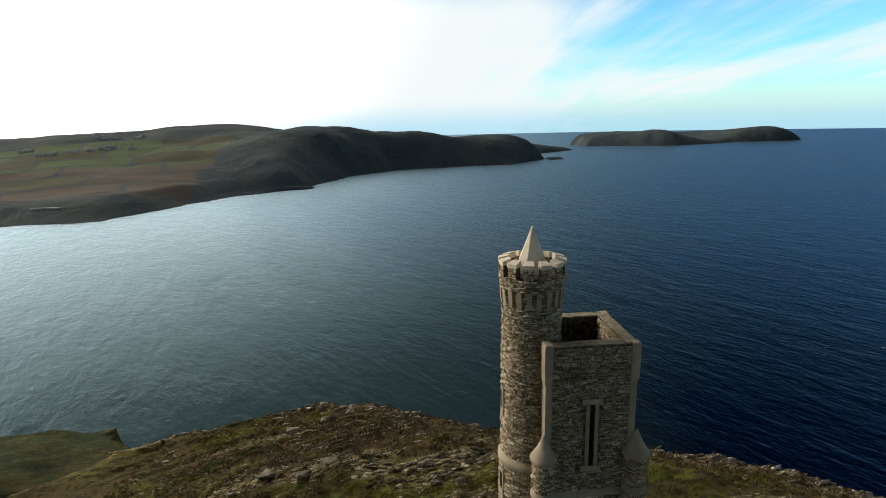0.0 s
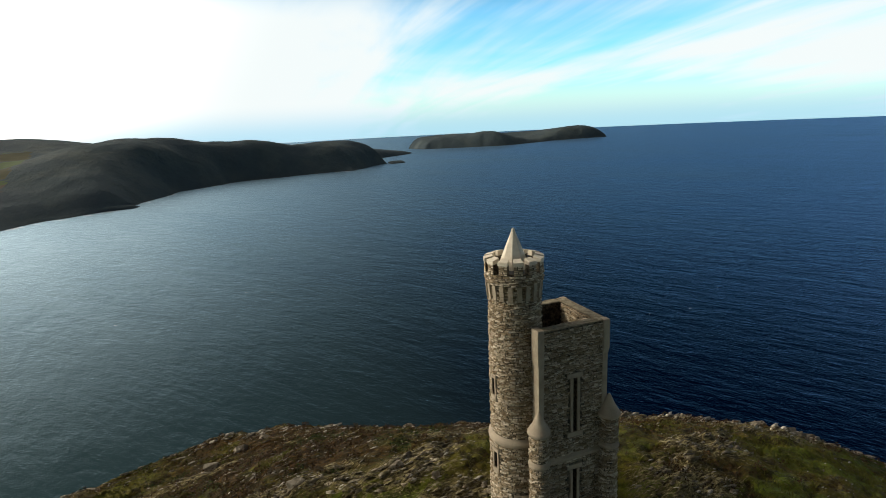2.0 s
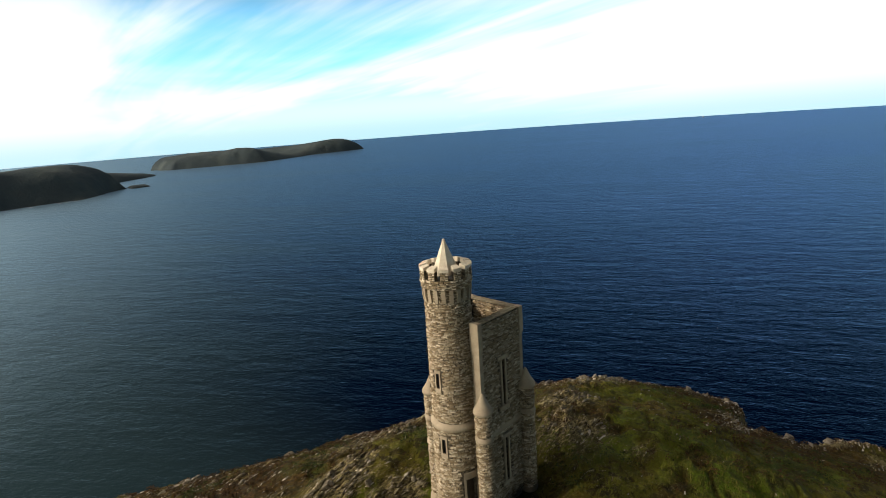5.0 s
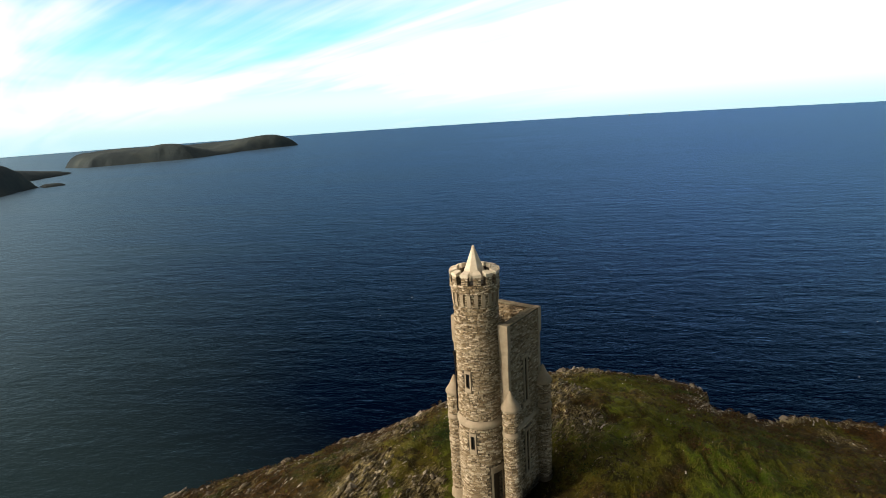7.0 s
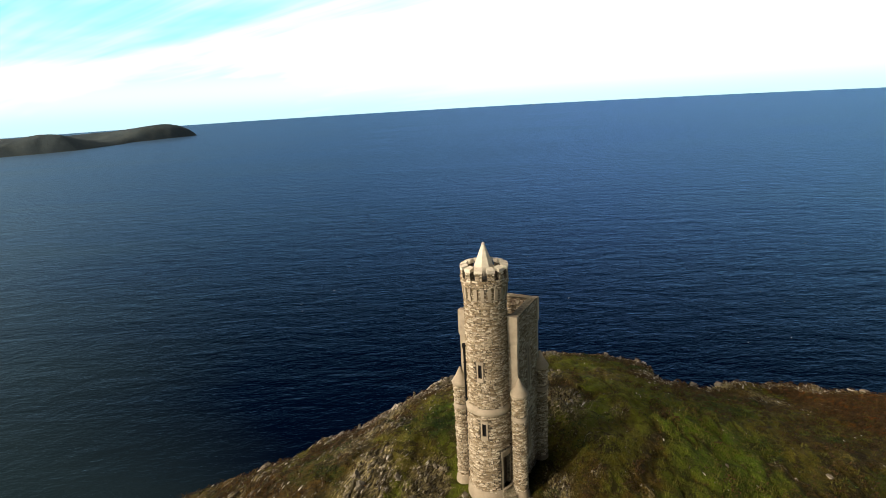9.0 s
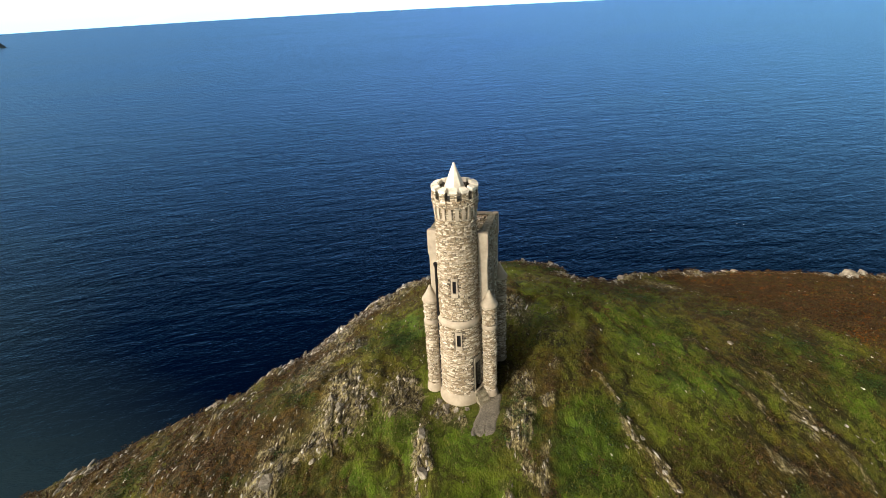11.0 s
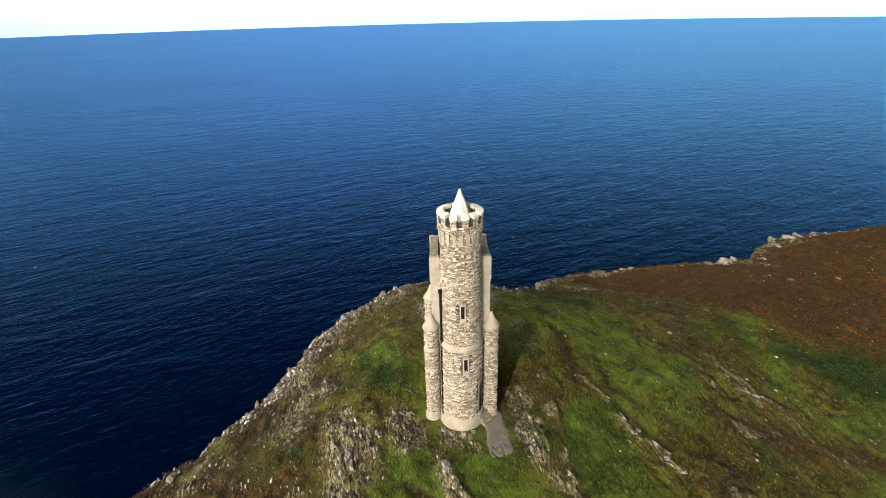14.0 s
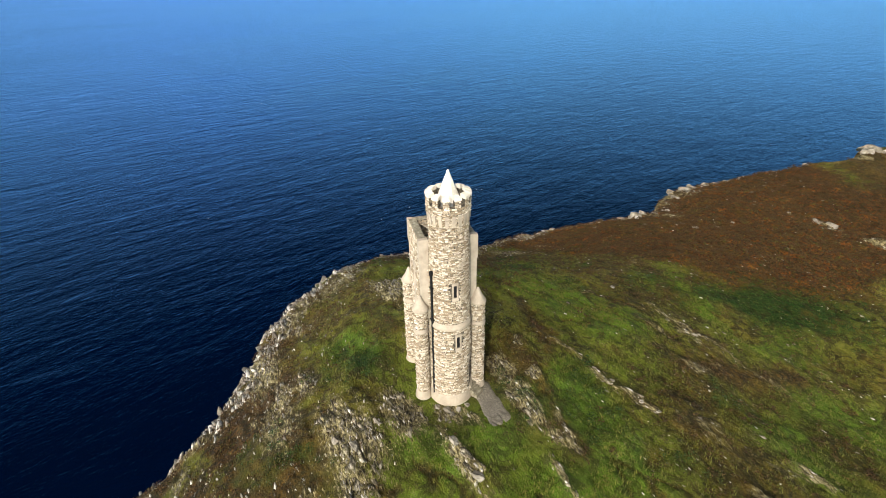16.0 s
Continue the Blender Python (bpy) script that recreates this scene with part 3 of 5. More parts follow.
def furrow(x, y):
    """Narrow overgrown clefts that run along the bedding, 0 to 1."""
    sw = swing_at(x, y)
    ua, va = along(x, y, radians(6))
    ub, vb = along(x, y, radians(30))
    n = fbm(ua / 3.2, va, 2.2, 3, 103) * (1 - sw) + fbm(ub / 3.2, vb, 2.2, 3, 103) * sw
    return (1 - smooth(0.0, 0.055, np.abs(n - 0.47))) * smooth(0.44, 0.56, fbm(x, y, 5, 3, 107)) * smooth(3.5, 8, np.hypot(x - 1.5, y))


def cover(x, y, s):
    """Shares of rock, heather, bracken at a place that lies s metres outside the brow."""
    n1, n2 = fbm(x, y, 9, 4, 11), fbm(x, y, 3.5, 4, 23)
    sw = swing_at(x, y)
    ua, va = along(x, y, radians(6))
    ub, vb = along(x, y, radians(30))
    n3 = fbm(ua / 2.6, va, 2.0, 4, 31) * (1 - sw) + fbm(ub / 2.6, vb, 2.0, 4, 31) * sw
    south = southern(x, y, n2)
    rock = np.zeros(x.shape)
    for cx, cy, a, b, k in OUTCROPS:
        turn = float(bed_angle(cx, cy))
        u, v = along(x - cx, y - cy, turn)
        rock = np.maximum(rock, k * np.exp(-((u / a) ** 2 + (v / b) ** 2)))
    rock = rock * (1 - 0.75 * smooth(-3, -6, y) * smooth(34, 28, x) * smooth(0.54, 0.42, fbm(x, y, 1.7, 3, 97)))
    dark = np.zeros(x.shape)
    for x0, y0, x1, y1, w, k, d in LEDGES:
        dx, dy = x1 - x0, y1 - y0
        f = np.clip(((x - x0) * dx + (y - y0) * dy) / (dx * dx + dy * dy), 0, 1)
        off = np.hypot(x - x0 - f * dx, y - y0 - f * dy) + 1.6 * w * (n2 - 0.5)
        rock = np.maximum(rock, k * np.exp(-(off / w) ** 2) * smooth(0.36, 0.52, fbm(x, y, 1.4, 3, 97)))
        dark = np.maximum(dark, d * np.exp(-(off / (2.0 * w)) ** 2))
    rock = np.maximum(rock, 0.55 * smooth(-2.2, 0.2, s) * smooth(15, 6, s) * smooth(0.32, 0.55, n1))
    rock = np.clip(rock * (0.35 + 1.3 * n3) + (0.36 + 0.04 * smooth(4, 9, y)) * smooth(0.57, 0.68, n3) * smooth(0.42, 0.58, n2) * (1 - 0.8 * south), 0, 1)
    north = smooth(6.5, 13, y + 7 * (n1 - 0.5)) * smooth(20, 8, x) * smooth(-28, -18, x) * smooth(0.24, 0.44, n2)
    east = smooth(18, 26, x) * smooth(0.42, 0.55, n1) * smooth(6, -3, y) * 0.9
    n4 = fbm(x, y, 7, 4, 57)
    open_turf = smooth(-2, -6, y) * smooth(24, 12, x) * smooth(-19, -13, y + 0.25 * x) + smooth(-21, -26, y) * smooth(12, 4, x) * 0.6
    patches = smooth(0.50, 0.60, n4) * 0.7 * (1 - 0.8 * np.clip(open_turf, 0, 1))
    for cx, cy, r in BROWN:
        patches = np.maximum(patches, np.exp(-((x - cx) ** 2 + (y - cy) ** 2) / (2 * r * r)) * 0.85 * smooth(0.38, 0.50, n2))
    rim = smooth(-5.5, -1.2, s) * smooth(8, 14, x) * smooth(-34, -26, y) * smooth(0.34, 0.50, n2)
    heath = np.clip(np.maximum.reduce([south, rim, north, east, patches, dark, 0.85 * furrow(x, y)]), 0, 1)
    bu, bv = -(x - 8.6) * 0.35 - (y + 37.6) * 0.937, (x - 8.6) * 0.937 - (y + 37.6) * 0.35
    br = np.exp(-((bu / 8.0) ** 2 + ((bv + 1.5 * (n1 - 0.5)) / 3.0) ** 2)) * 1.7 * smooth(0.3, 0.5, n2)
    br = np.maximum(br, np.exp(-(((x - 4) / 1.6) ** 2 + ((y - 6.0) / 1.4) ** 2)) * 1.1)
    br = np.maximum(br, np.exp(-(((x + 66) / 34) ** 2 + ((y - 62) / 34) ** 2) ** 4) * (0.55 + 0.45 * smooth(0.30, 0.45, n2)))
    br = np.clip(np.maximum(br, 0.35 * smooth(0.66, 0.76, fbm(x, y, 5, 3, 71)) * (1 - south)), 0, 1)
    hollow = np.exp(-(((x - 22.8) / 4.2) ** 2 + ((y - 1.8) / 2.6) ** 2) ** 2)
    return rock * (1 - hollow), heath * (1 - br) * (1 - 0.7 * hollow), br * (1 - hollow)


def ground_z(x, y):
    x, y = np.asarray(x, float), np.asarray(y, float)
    z = np.full(x.shape, LEVEL)
    for cx, cy, r, h in SWELLS:
        z = z + h * np.exp(-((x - cx) ** 2 + (y - cy) ** 2) / (2 * r * r))
    near = smooth(3.0, 7.5, np.hypot(x - 1.5, y))
    z = z + near * (fbm(x, y, 6, 4, 3) - 0.5) * 1.3 + (fbm(x, y, 1.1, 3, 5) - 0.5) * 0.42 - 0.20 * near * furrow(x, y)
    ua, va = along(x, y, radians(6))
    ub, vb = along(x, y, radians(30))
    sw = swing_at(x, y)
    ribs = fbm(ua / 2.4, va, 1.7, 3, 121) * (1 - sw) + fbm(ub / 2.4, vb, 1.7, 3, 121) * sw
    z = z + near * 0.17 * (np.abs(ribs - 0.5) * 4 - 0.4) * smooth(3.0, 5.0, np.hypot((x + 2.6) / 1.5, y + 2.3))
    z = np.where(near < 1, z * near + (0.25 + 0.06 * np.clip(x, -6, 6) - 0.02 * y + (fbm(x, y, 1.1, 3, 5) - 0.5) * 0.15) * (1 - near), z)
    s = brow_distance(x, y) + (fbm(x, y, 5, 4, 41) - 0.5) * 2.6
    rock, _, _ = cover(x, y, s)
    u, v = along(x, y, radians(16))
    z = z + rock * near * (0.05 + 0.75 * np.abs(fbm(u / 3.0, v, 1.5, 4, 91) - 0.42) + 0.95 * np.abs(fbm(u / 1.8, v, 0.75, 2, 93) - 0.5))
    # cliffs: a short shoulder, then steep broken rock down to the water
    out = np.maximum(s, 0)
    crag = (fbm(x, y, 14, 5, 61) - 0.5) * 14 * smooth(4, 18, out)
    z = z - 0.30 * np.minimum(out, 3) - np.where(out > 1.0, (out - 1.0) * 3.4, 0) + crag * 0.5
    # a lower shoulder of the hill to the north-west, with a steep side
    ku, kv = (x + 64) * 0.78 + (y - 60) * 0.62, -(x + 64) * 0.62 + (y - 60) * 0.78
    knoll = -30.6 + np.clip((9 - ku) * 0.28, 0, 5) - 0.08 * kv - smooth(11, 20, ku + (fbm(x, y, 12, 2, 44) - 0.5) * 4) * 90 - smooth(10, 34, kv + (fbm(x, y, 14, 2, 47) - 0.5) * 6) * 90 - smooth(-12, -26, kv) * 30 - np.maximum(-kv - 22, 0) - smooth(-45, -80, ku) * 60 + (fbm(x, y, 7, 4, 45) - 0.5) * 2.6
    z = np.where(knoll > z, knoll, z)
    return np.maximum(z, SEA - 6), s


def grid_lines(a, b, fine_a, fine_b, step, grow=1.16, top=1.8):
    mid = list(np.arange(fine_a, fine_b + 1e-6, step))
    lo, hi, d = [fine_a], [mid[-1]], step
    while lo[-1] > a:
        d = min(d * grow, top)
        lo.append(lo[-1] - d)
    d = step
    while hi[-1] < b:
        d = min(d * grow, top)
        hi.append(hi[-1] + d)
    return np.array(lo[:0:-1] + mid + hi[1:])


def sheet(gx, gy):
    X, Y = np.meshgrid(gx, gy)
    n, k = X.shape[1], X.shape[0]
    i = (np.arange(k - 1)[:, None] * n + np.arange(n - 1)[None]).ravel()
    tris = np.concatenate([np.stack([i, i + 1, i + n + 1], 1), np.stack([i, i + n + 1, i + n], 1)])
    return X.ravel(), Y.ravel(), tris


gx, gy, gt = sheet(grid_lines(-230, 190, -34, 47, 0.22), grid_lines(-260, 190, -62, 46, 0.22))
gz, gs = ground_z(gx, gy)
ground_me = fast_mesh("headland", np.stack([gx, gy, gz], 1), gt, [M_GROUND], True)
rock_c, heath_c, brack_c = cover(gx, gy, gs)
nrm = np.zeros(3 * len(gx), np.float32)
ground_me.vertices.foreach_get("normal", nrm)
steepness = 1 - nrm.reshape(-1, 3)[:, 2]
rock_c = np.maximum(rock_c, 0.48 * smooth(0.34, 0.60, steepness))
heath_c = np.maximum(heath_c, 0.85 * smooth(0.28, 0.50, steepness))
layer = ground_me.color_attributes.new("cover", "FLOAT_COLOR", "POINT")
layer.data.foreach_set("color", np.stack([rock_c, heath_c, brack_c, np.ones_like(gx)], 1).astype(np.float32).ravel())
lush_v = lushness(gx, gy)
layer = ground_me.color_attributes.new("lush", "FLOAT_COLOR", "POINT")
layer.data.foreach_set("color", np.stack([lush_v, np.maximum(southern(gx, gy, fbm(gx, gy, 3.5, 4, 23)), 0.15 * smooth(9, 16, gy)), swing_at(gx, gy), np.ones_like(gx)], 1).astype(np.float32).ravel())
ground = tagged(new("ground", ground_me), "grassy rocky headland with heather and bracken above sea cliffs", "headland", kind="structure")


def z_at(x, y):
    return float(ground_z(np.array([x]), np.array([y]))[0][0])


# ---------------------------------------------------------------- the sea, out to the horizon
rings = np.concatenate([[0], np.geomspace(40, 4900, 60)])
steps = 180
ang = np.arange(steps) * 2 * np.pi / steps
sv = [(0.0, 0.0, SEA)]
for r in rings[1:]:
    sv += [(r * math.cos(a), r * math.sin(a), SEA) for a in ang]
sf = [(0, 1 + k, 1 + (k + 1) % steps) for k in range(steps)]
for j in range(len(rings) - 2):
    o = 1 + j * steps
    sf += [(o + k, o + steps + k, o + steps + (k + 1) % steps, o + (k + 1) % steps) for k in range(steps)]
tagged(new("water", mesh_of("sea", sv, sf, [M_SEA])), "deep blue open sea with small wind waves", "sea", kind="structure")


# ---------------------------------------------------------------- far coast across the bay, and the island
def far_land(name, label, shore, heights, widths, step, mats, hills=(), pick=None):
    """Land behind a shoreline: it rises to the given height above the sea over the given width, corner by corner of the shore."""
    px, py = [p[0] for p in shore], [p[1] for p in shore]
    X, Y, T = sheet(np.arange(min(px) - 20, max(px) + 30, step), np.arange(min(py) - 30, max(py) + 40, step))
    best, H, Wd, total = np.full(X.shape, 1e9), np.zeros(X.shape), np.zeros(X.shape), np.zeros(X.shape)
    inside = np.zeros(X.shape, bool)
    ring = list(range(len(shore)))
    for i, j in zip(ring, ring[1:] + ring[:1]):
        (ax, ay), (bx, by) = shore[i], shore[j]
        dx, dy = bx - ax, by - ay
        if heights[i] is not None and heights[j] is not None:
            t = np.clip(((X - ax) * dx + (Y - ay) * dy) / (dx * dx + dy * dy), 0, 1)
            d = np.hypot(X - ax - t * dx, Y - ay - t * dy)
            best = np.minimum(best, d)
            w = math.hypot(dx, dy) / (d + 25) ** 2.6
            H += w * (heights[i] * (1 - t) + heights[j] * t)
            Wd += w * (widths[i] * (1 - t) + widths[j] * t)
            total += w
        cross = (ay > Y) != (by > Y)
        inside ^= cross & (X < (bx - ax) * (Y - ay) / (by - ay + 1e-12) + ax)
    H, Wd = H / total, Wd / total
    s = np.where(inside, best, -best) + (fbm(X, Y, 90, 5, 7) - 0.5) * 36
    t = np.clip(s / Wd, 0, 1)
    steep = smooth(520, 240, Wd)
    low = 0.13 * smooth(0, 70, s)
    prof = steep * (1 - (1 - t) ** 2.2) + (1 - steep) * (low + 0.87 * t ** 1.1)
    Z = SEA + H * prof + (fbm(X, Y, 140, 5, 19) - 0.5) * 16 * np.clip(s / 80, 0, 1) * smooth(0.1, 0.6, H / 90)
    for hx, hy, hr, hh in hills:
        Z = Z + hh * np.exp(-((X - hx) ** 2 + (Y - hy) ** 2) / (2 * hr * hr)) * smooth(0, 90, s)
    Z = np.where(s < 0, SEA - 4, Z)
    keep = ((s > -step * 2)[T]).any(1)
    me = fast_mesh(name, np.stack([X, Y, Z], 1), T[keep], mats, True)
    if pick:
        cx, cy = X[T[keep]].mean(1), Y[T[keep]].mean(1)
        me.polygons.foreach_set("material_index", pick(cx, cy).astype(np.int32))
    ob = tagged(new(name, me), label, "coast", kind="structure")
    return ob, (X, Y, Z)


SHORE = [(-2300, 560), (-1000, 668), (-700, 698), (-526, 722), (-464, 725), (-403, 737), (-385, 789), (-328, 900), (-300, 950), (-183, 1056), (-118, 1261), (-14, 1391),
         (137, 1441), (293, 1457), (431, 1627), (437, 1690), (335, 1800), (200, 1950), (0, 2500), (-2300, 2900)]
S_H = [92, 95, 99, 102, 107, 113, 119, 130, 132, 114, 117, 99, 81, 86, 64, 50, 60, 60, None, None]
S_W = [900, 900, 900, 900, 900, 900, 880, 800, 600, 260, 250, 250, 240, 150, 90, 90, 150, 200, 300, 900]


# summits and saddles behind the shore: x, y, reach, height
HILLS = [(-490, 1620, 130, 23.7), (-700, 1640, 200, 3.2), (-195, 1370, 120, 32.1), (130, 1540, 60, 9.9), (250, 1545, 80, 8.2), (365, 1590, 60, 27.2), (-900, 1700, 200, -3.0),
         (-330, 1450, 90, -13.6), (-1700, 2300, 400, -19.7), (-994, 1422, 170, -5.0), (-837, 1518, 170, 7.0), (-745, 1564, 170, 6.2), (-532, 1646, 170, -3.0), (-439, 1539, 95, 4.2),
         (-360, 1558, 95, -6.9), (-279, 1574, 95, 2.2), (-244, 1459, 75, -7.2), (-114, 1474, 75, 6.9), (-47, 1477, 75, 2.2), (20, 1477, 75, 13.2), (88, 1475, 75, 28.5),
         (153, 1590, 55, -13.5), (257, 1576, 55, 9.6), (308, 1567, 55, -26.5)]


def farm(x, y):
    """Field pattern on the gentle slope: rows of unequal plots between hedges."""
    u, v = x * 0.96 + y * 0.28, -x * 0.28 + y * 0.96
    row = np.floor(v / 88 + 0.4 * fbm(x, y, 300, 2, 3))
    col = np.floor(u / 170 + row * 0.37)
    h = vnoise(col * 3.7 + 0.5, row * 5.1 + 0.5, 77)
    kind = np.where(h < 0.36, 3, np.where(h < 0.68, 1, 2))
    kind = np.where(v > 1190, np.where(kind == 3, 1, kind), np.where((v > 930) & (h < 0.74), 3, kind))
    wild = (x > -345 - 0.12 * (y - 900) + 60 * (fbm(x, y, 120, 3, 8) - 0.5)) | (v < 925 + 50 * (fbm(x, y, 90, 3, 18) - 0.5)) | (v > 1480)
    hedge = (np.abs((v / 88 + 0.4 * fbm(x, y, 300, 2, 3)) % 1.0 - 0.5) > 0.44) | (np.abs((u / 170 + row * 0.37) % 1.0 - 0.5) > 0.475)
    return np.where(wild | hedge, 0, kind)


coast, (fx, fy, fz) = far_land("backdrop_coast", "far moorland coast with pasture and ploughed fields", SHORE, S_H, S_W, 9.0, [M_MOOR_HAZED, M_FIELD_G, M_FIELD_D, M_FIELD_B], HILLS, farm)
far_land("backdrop_spur", "low rocky point beyond the far headland", [(478, 1875), (650, 2042), (668, 2080), (530, 2140), (388, 2010)], [30, 12, 8, 25, 42], [70, 40, 30, 80, 90], 7.0, [M_MOOR_HAZED])
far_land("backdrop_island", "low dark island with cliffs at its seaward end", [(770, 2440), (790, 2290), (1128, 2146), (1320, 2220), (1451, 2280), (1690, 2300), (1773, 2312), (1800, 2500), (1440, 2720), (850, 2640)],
         [52, 56, 60, 44, 50, 68, 40, 46, 48, 50], [50, 110, 160, 180, 160, 90, 60, 110, 160, 100], 9.0, [M_MOOR_HAZED], [(900, 2480, 70, -3.9), (1330, 2420, 110, -28.2), (1640, 2420, 80, 7.3), (772, 2354, 60, -14.6), (857, 2324, 60, -5.6), (939, 2292, 60, -2.3), (1019, 2258, 60, -4.0), (1095, 2222, 60, 14.5)])
far_land("backdrop_reef", "low black reef awash off the far cliffs", [(-246, 1016), (-172, 1036), (-166, 1058), (-240, 1052)], [7, 6, 5, 7], [16, 14, 12, 14], 3.5, [M_MOOR_HAZED])
far_land("backdrop_skerry", "small dark skerry off the far point", [(440, 1592), (486, 1606), (494, 1650), (452, 1644)], [7, 5, 5, 7], [20, 18, 16, 20], 4.0, [M_MOOR_HAZED])

# ---------------------------------------------------------------- the tower
RND = random.Random(7)


def shell(outer, inner, us, vs, holes, wrap):
    """A thick wall over cells (u, v), with openings cut through. holes: (u0, u1, v0, v1)."""
    nu, nv = len(us), len(vs)
    cu = nu if wrap else nu - 1
    span = us[-1] - us[0]

    def solid(i, j):
        if j < 0 or j >= nv - 1:
            return False
        if wrap:
            i %= cu
        elif i < 0 or i >= cu:
            return False
        a, b = us[i], us[(i + 1) % nu] + (2 * math.pi if wrap and i == nu - 1 else 0)
        um, vm = (a + b) / 2, (vs[j] + vs[j + 1]) / 2
        return not any(h[0] < um < h[1] and h[2] < vm < h[3] for h in holes)
    verts = [outer(u, v) for v in vs for u in us] + [inner(u, v) for v in vs for u in us]
    k = nu * nv
    at = lambda i, j: j * nu + (i % nu)
    faces = []
    for j in range(nv - 1):
        for i in range(cu):
            if not solid(i, j):
                continue
            a, b, c, d = at(i, j), at(i + 1, j), at(i + 1, j + 1), at(i, j + 1)
            faces += [(a, b, c, d), (a + k, d + k, c + k, b + k)]
            for gone, p, q in ((not solid(i, j - 1), a, b), (not solid(i + 1, j), b, c), (not solid(i, j + 1), c, d), (not solid(i - 1, j), d, a)):
                if gone:
                    faces.append((q, p, p + k, q + k))
    return verts, faces


def lathe(profile, n=40, centre=(0, 0), a0=0.0, facets=False):
    """A turned solid from (radius, z) rows."""
    v = [(centre[0] + r * math.cos(a0 + 2 * math.pi * k / n), centre[1] + r * math.sin(a0 + 2 * math.pi * k / n), z) for r, z in profile for k in range(n)]
    f = [(j * n + k, j * n + (k + 1) % n, (j + 1) * n + (k + 1) % n, (j + 1) * n + k) for j in range(len(profile) - 1) for k in range(n)]
    f += [tuple(range(n))[::-1], tuple((len(profile) - 1) * n + k for k in range(n))]
    return v, f


def block(x0, x1, y0, y1, z0, z1, bevel=0.02):
    bm = bmesh.new()
    bmesh.ops.create_cube(bm, size=1)
    for v in bm.verts:
        v.co = ((x0 + x1) / 2 + v.co.x * (x1 - x0), (y0 + y1) / 2 + v.co.y * (y1 - y0), (z0 + z1) / 2 + v.co.z * (z1 - z0))
    if bevel:
        bmesh.ops.bevel(bm, geom=bm.edges[:], offset=bevel, segments=1, affect="EDGES")
    return bm


def bm_mesh(name, bm, mat, flat=True):
    me = bpy.data.meshes.new(name)
    bm.to_mesh(me)
    bm.free()
    me.materials.append(mat)
    return me


def stone_shape(outer, inner, u0, u1, v0, v1, proud, rnd):
    """One rubble stone on a wall: its face stands proud and is smaller than its bed."""
    du, dv = (u1 - u0) * 0.09, (v1 - v0) * 0.15
    back = [inner(u, v) for u, v in ((u0, v0), (u1, v0), (u1, v1), (u0, v1))]
    face = []
    for u, v in ((u0 + du, v0 + dv), (u1 - du, v0 + dv), (u1 - du, v1 - dv), (u0 + du, v1 - dv)):
        face.append(outer(u + rnd.uniform(-du, du), v + rnd.uniform(-dv, dv) * 1.1, proud * rnd.uniform(0.75, 1.2)))
    return back + face, [(4, 5, 6, 7), (0, 1, 5, 4), (1, 2, 6, 5), (2, 3, 7, 6), (3, 0, 4, 7)]


def courses(z0, z1, rnd, low=0.055, high=0.115):
    z = z0
    while z < z1 - 0.05:
        h = min(rnd.uniform(low, high), z1 - z)
        if z1 - z - h < 0.06:
            h = z1 - z
        yield z, z + h
        z += h


def rubble(owner, outer, inner, ranges, z0, z1, per, skip, single, rnd):
    """Coursed rubble over a wall: the stones of the stretch `single` are parts of their own, the rest is one mesh."""
    V, F, count = [], [], 0
    for za, zb in courses(z0, z1, rnd):
        for ua, ub in ranges:
            u = ua
            while u < ub - 1e-3:
                w = rnd.uniform(0.09, 0.36) / per
                if ub - u - w < 0.12 / per:
                    w = ub - u
                gap = rnd.choice((0.003, 0.005, 0.008, 0.014, 0.024))
                if not skip(u, u + w, za, zb):
                    proud = rnd.choice((0.02, 0.035, 0.05, 0.065, 0.09))
                    vs, fs = stone_shape(outer, inner, u + gap / per, u + w - gap / per, za + gap, zb - gap, proud, rnd)
                    if count < 300 and single(u + w / 2, (za + zb) / 2):
                        part("stone", mesh_of("stone", vs, fs, [M_STONE_OB]), owner)
                        count += 1
                    else:
                        o = len(V)
                        V += vs
                        F += [tuple(o + i for i in f) for f in fs]
                u += w
    if V:
        tagged(part("masonry", mesh_of("masonry", V, F, [M_STONE]), owner), kind="stuff")


def drum_at(cx, cy, radius):
    def outer(u, v, proud=0.0):
        r = radius(v) + proud
        return (cx + r * math.cos(u), cy + r * math.sin(u), v)

    def inner(u, v):
        r = radius(v) - 0.01
        return (cx + r * math.cos(u), cy + r * math.sin(u), v)
    return outer, inner


tower = thing("stone_tower", "tall coursed rubble stone tower with round stair turret and pale spire", "tower")

# --- round stair turret
TURN = 2 * math.pi


def shaft_r(z):
    if z > 6.75:
        return 1.30 - (z - 6.75) * 0.009
    return 1.40 - max(z - 1.0, 0) * 0.006


DOOR_U = radians(253)
HI_U, LO_U = radians(183), radians(190)
holes = [(HI_U - 0.09, HI_U + 0.09, 9.08, 9.98), (LO_U - 0.09, LO_U + 0.09, 5.08, 5.98), (DOOR_U - 0.25, DOOR_U + 0.25, 1.10, 3.45)]
us = sorted({k * TURN / 60 for k in range(60)} | {h[0] for h in holes} | {h[1] for h in holes})
vs = sorted({0.3 * k for k in range(-2, 54) if 0.3 * k < 15.3} | {15.3} | {h[2] for h in holes} | {h[3] for h in holes})
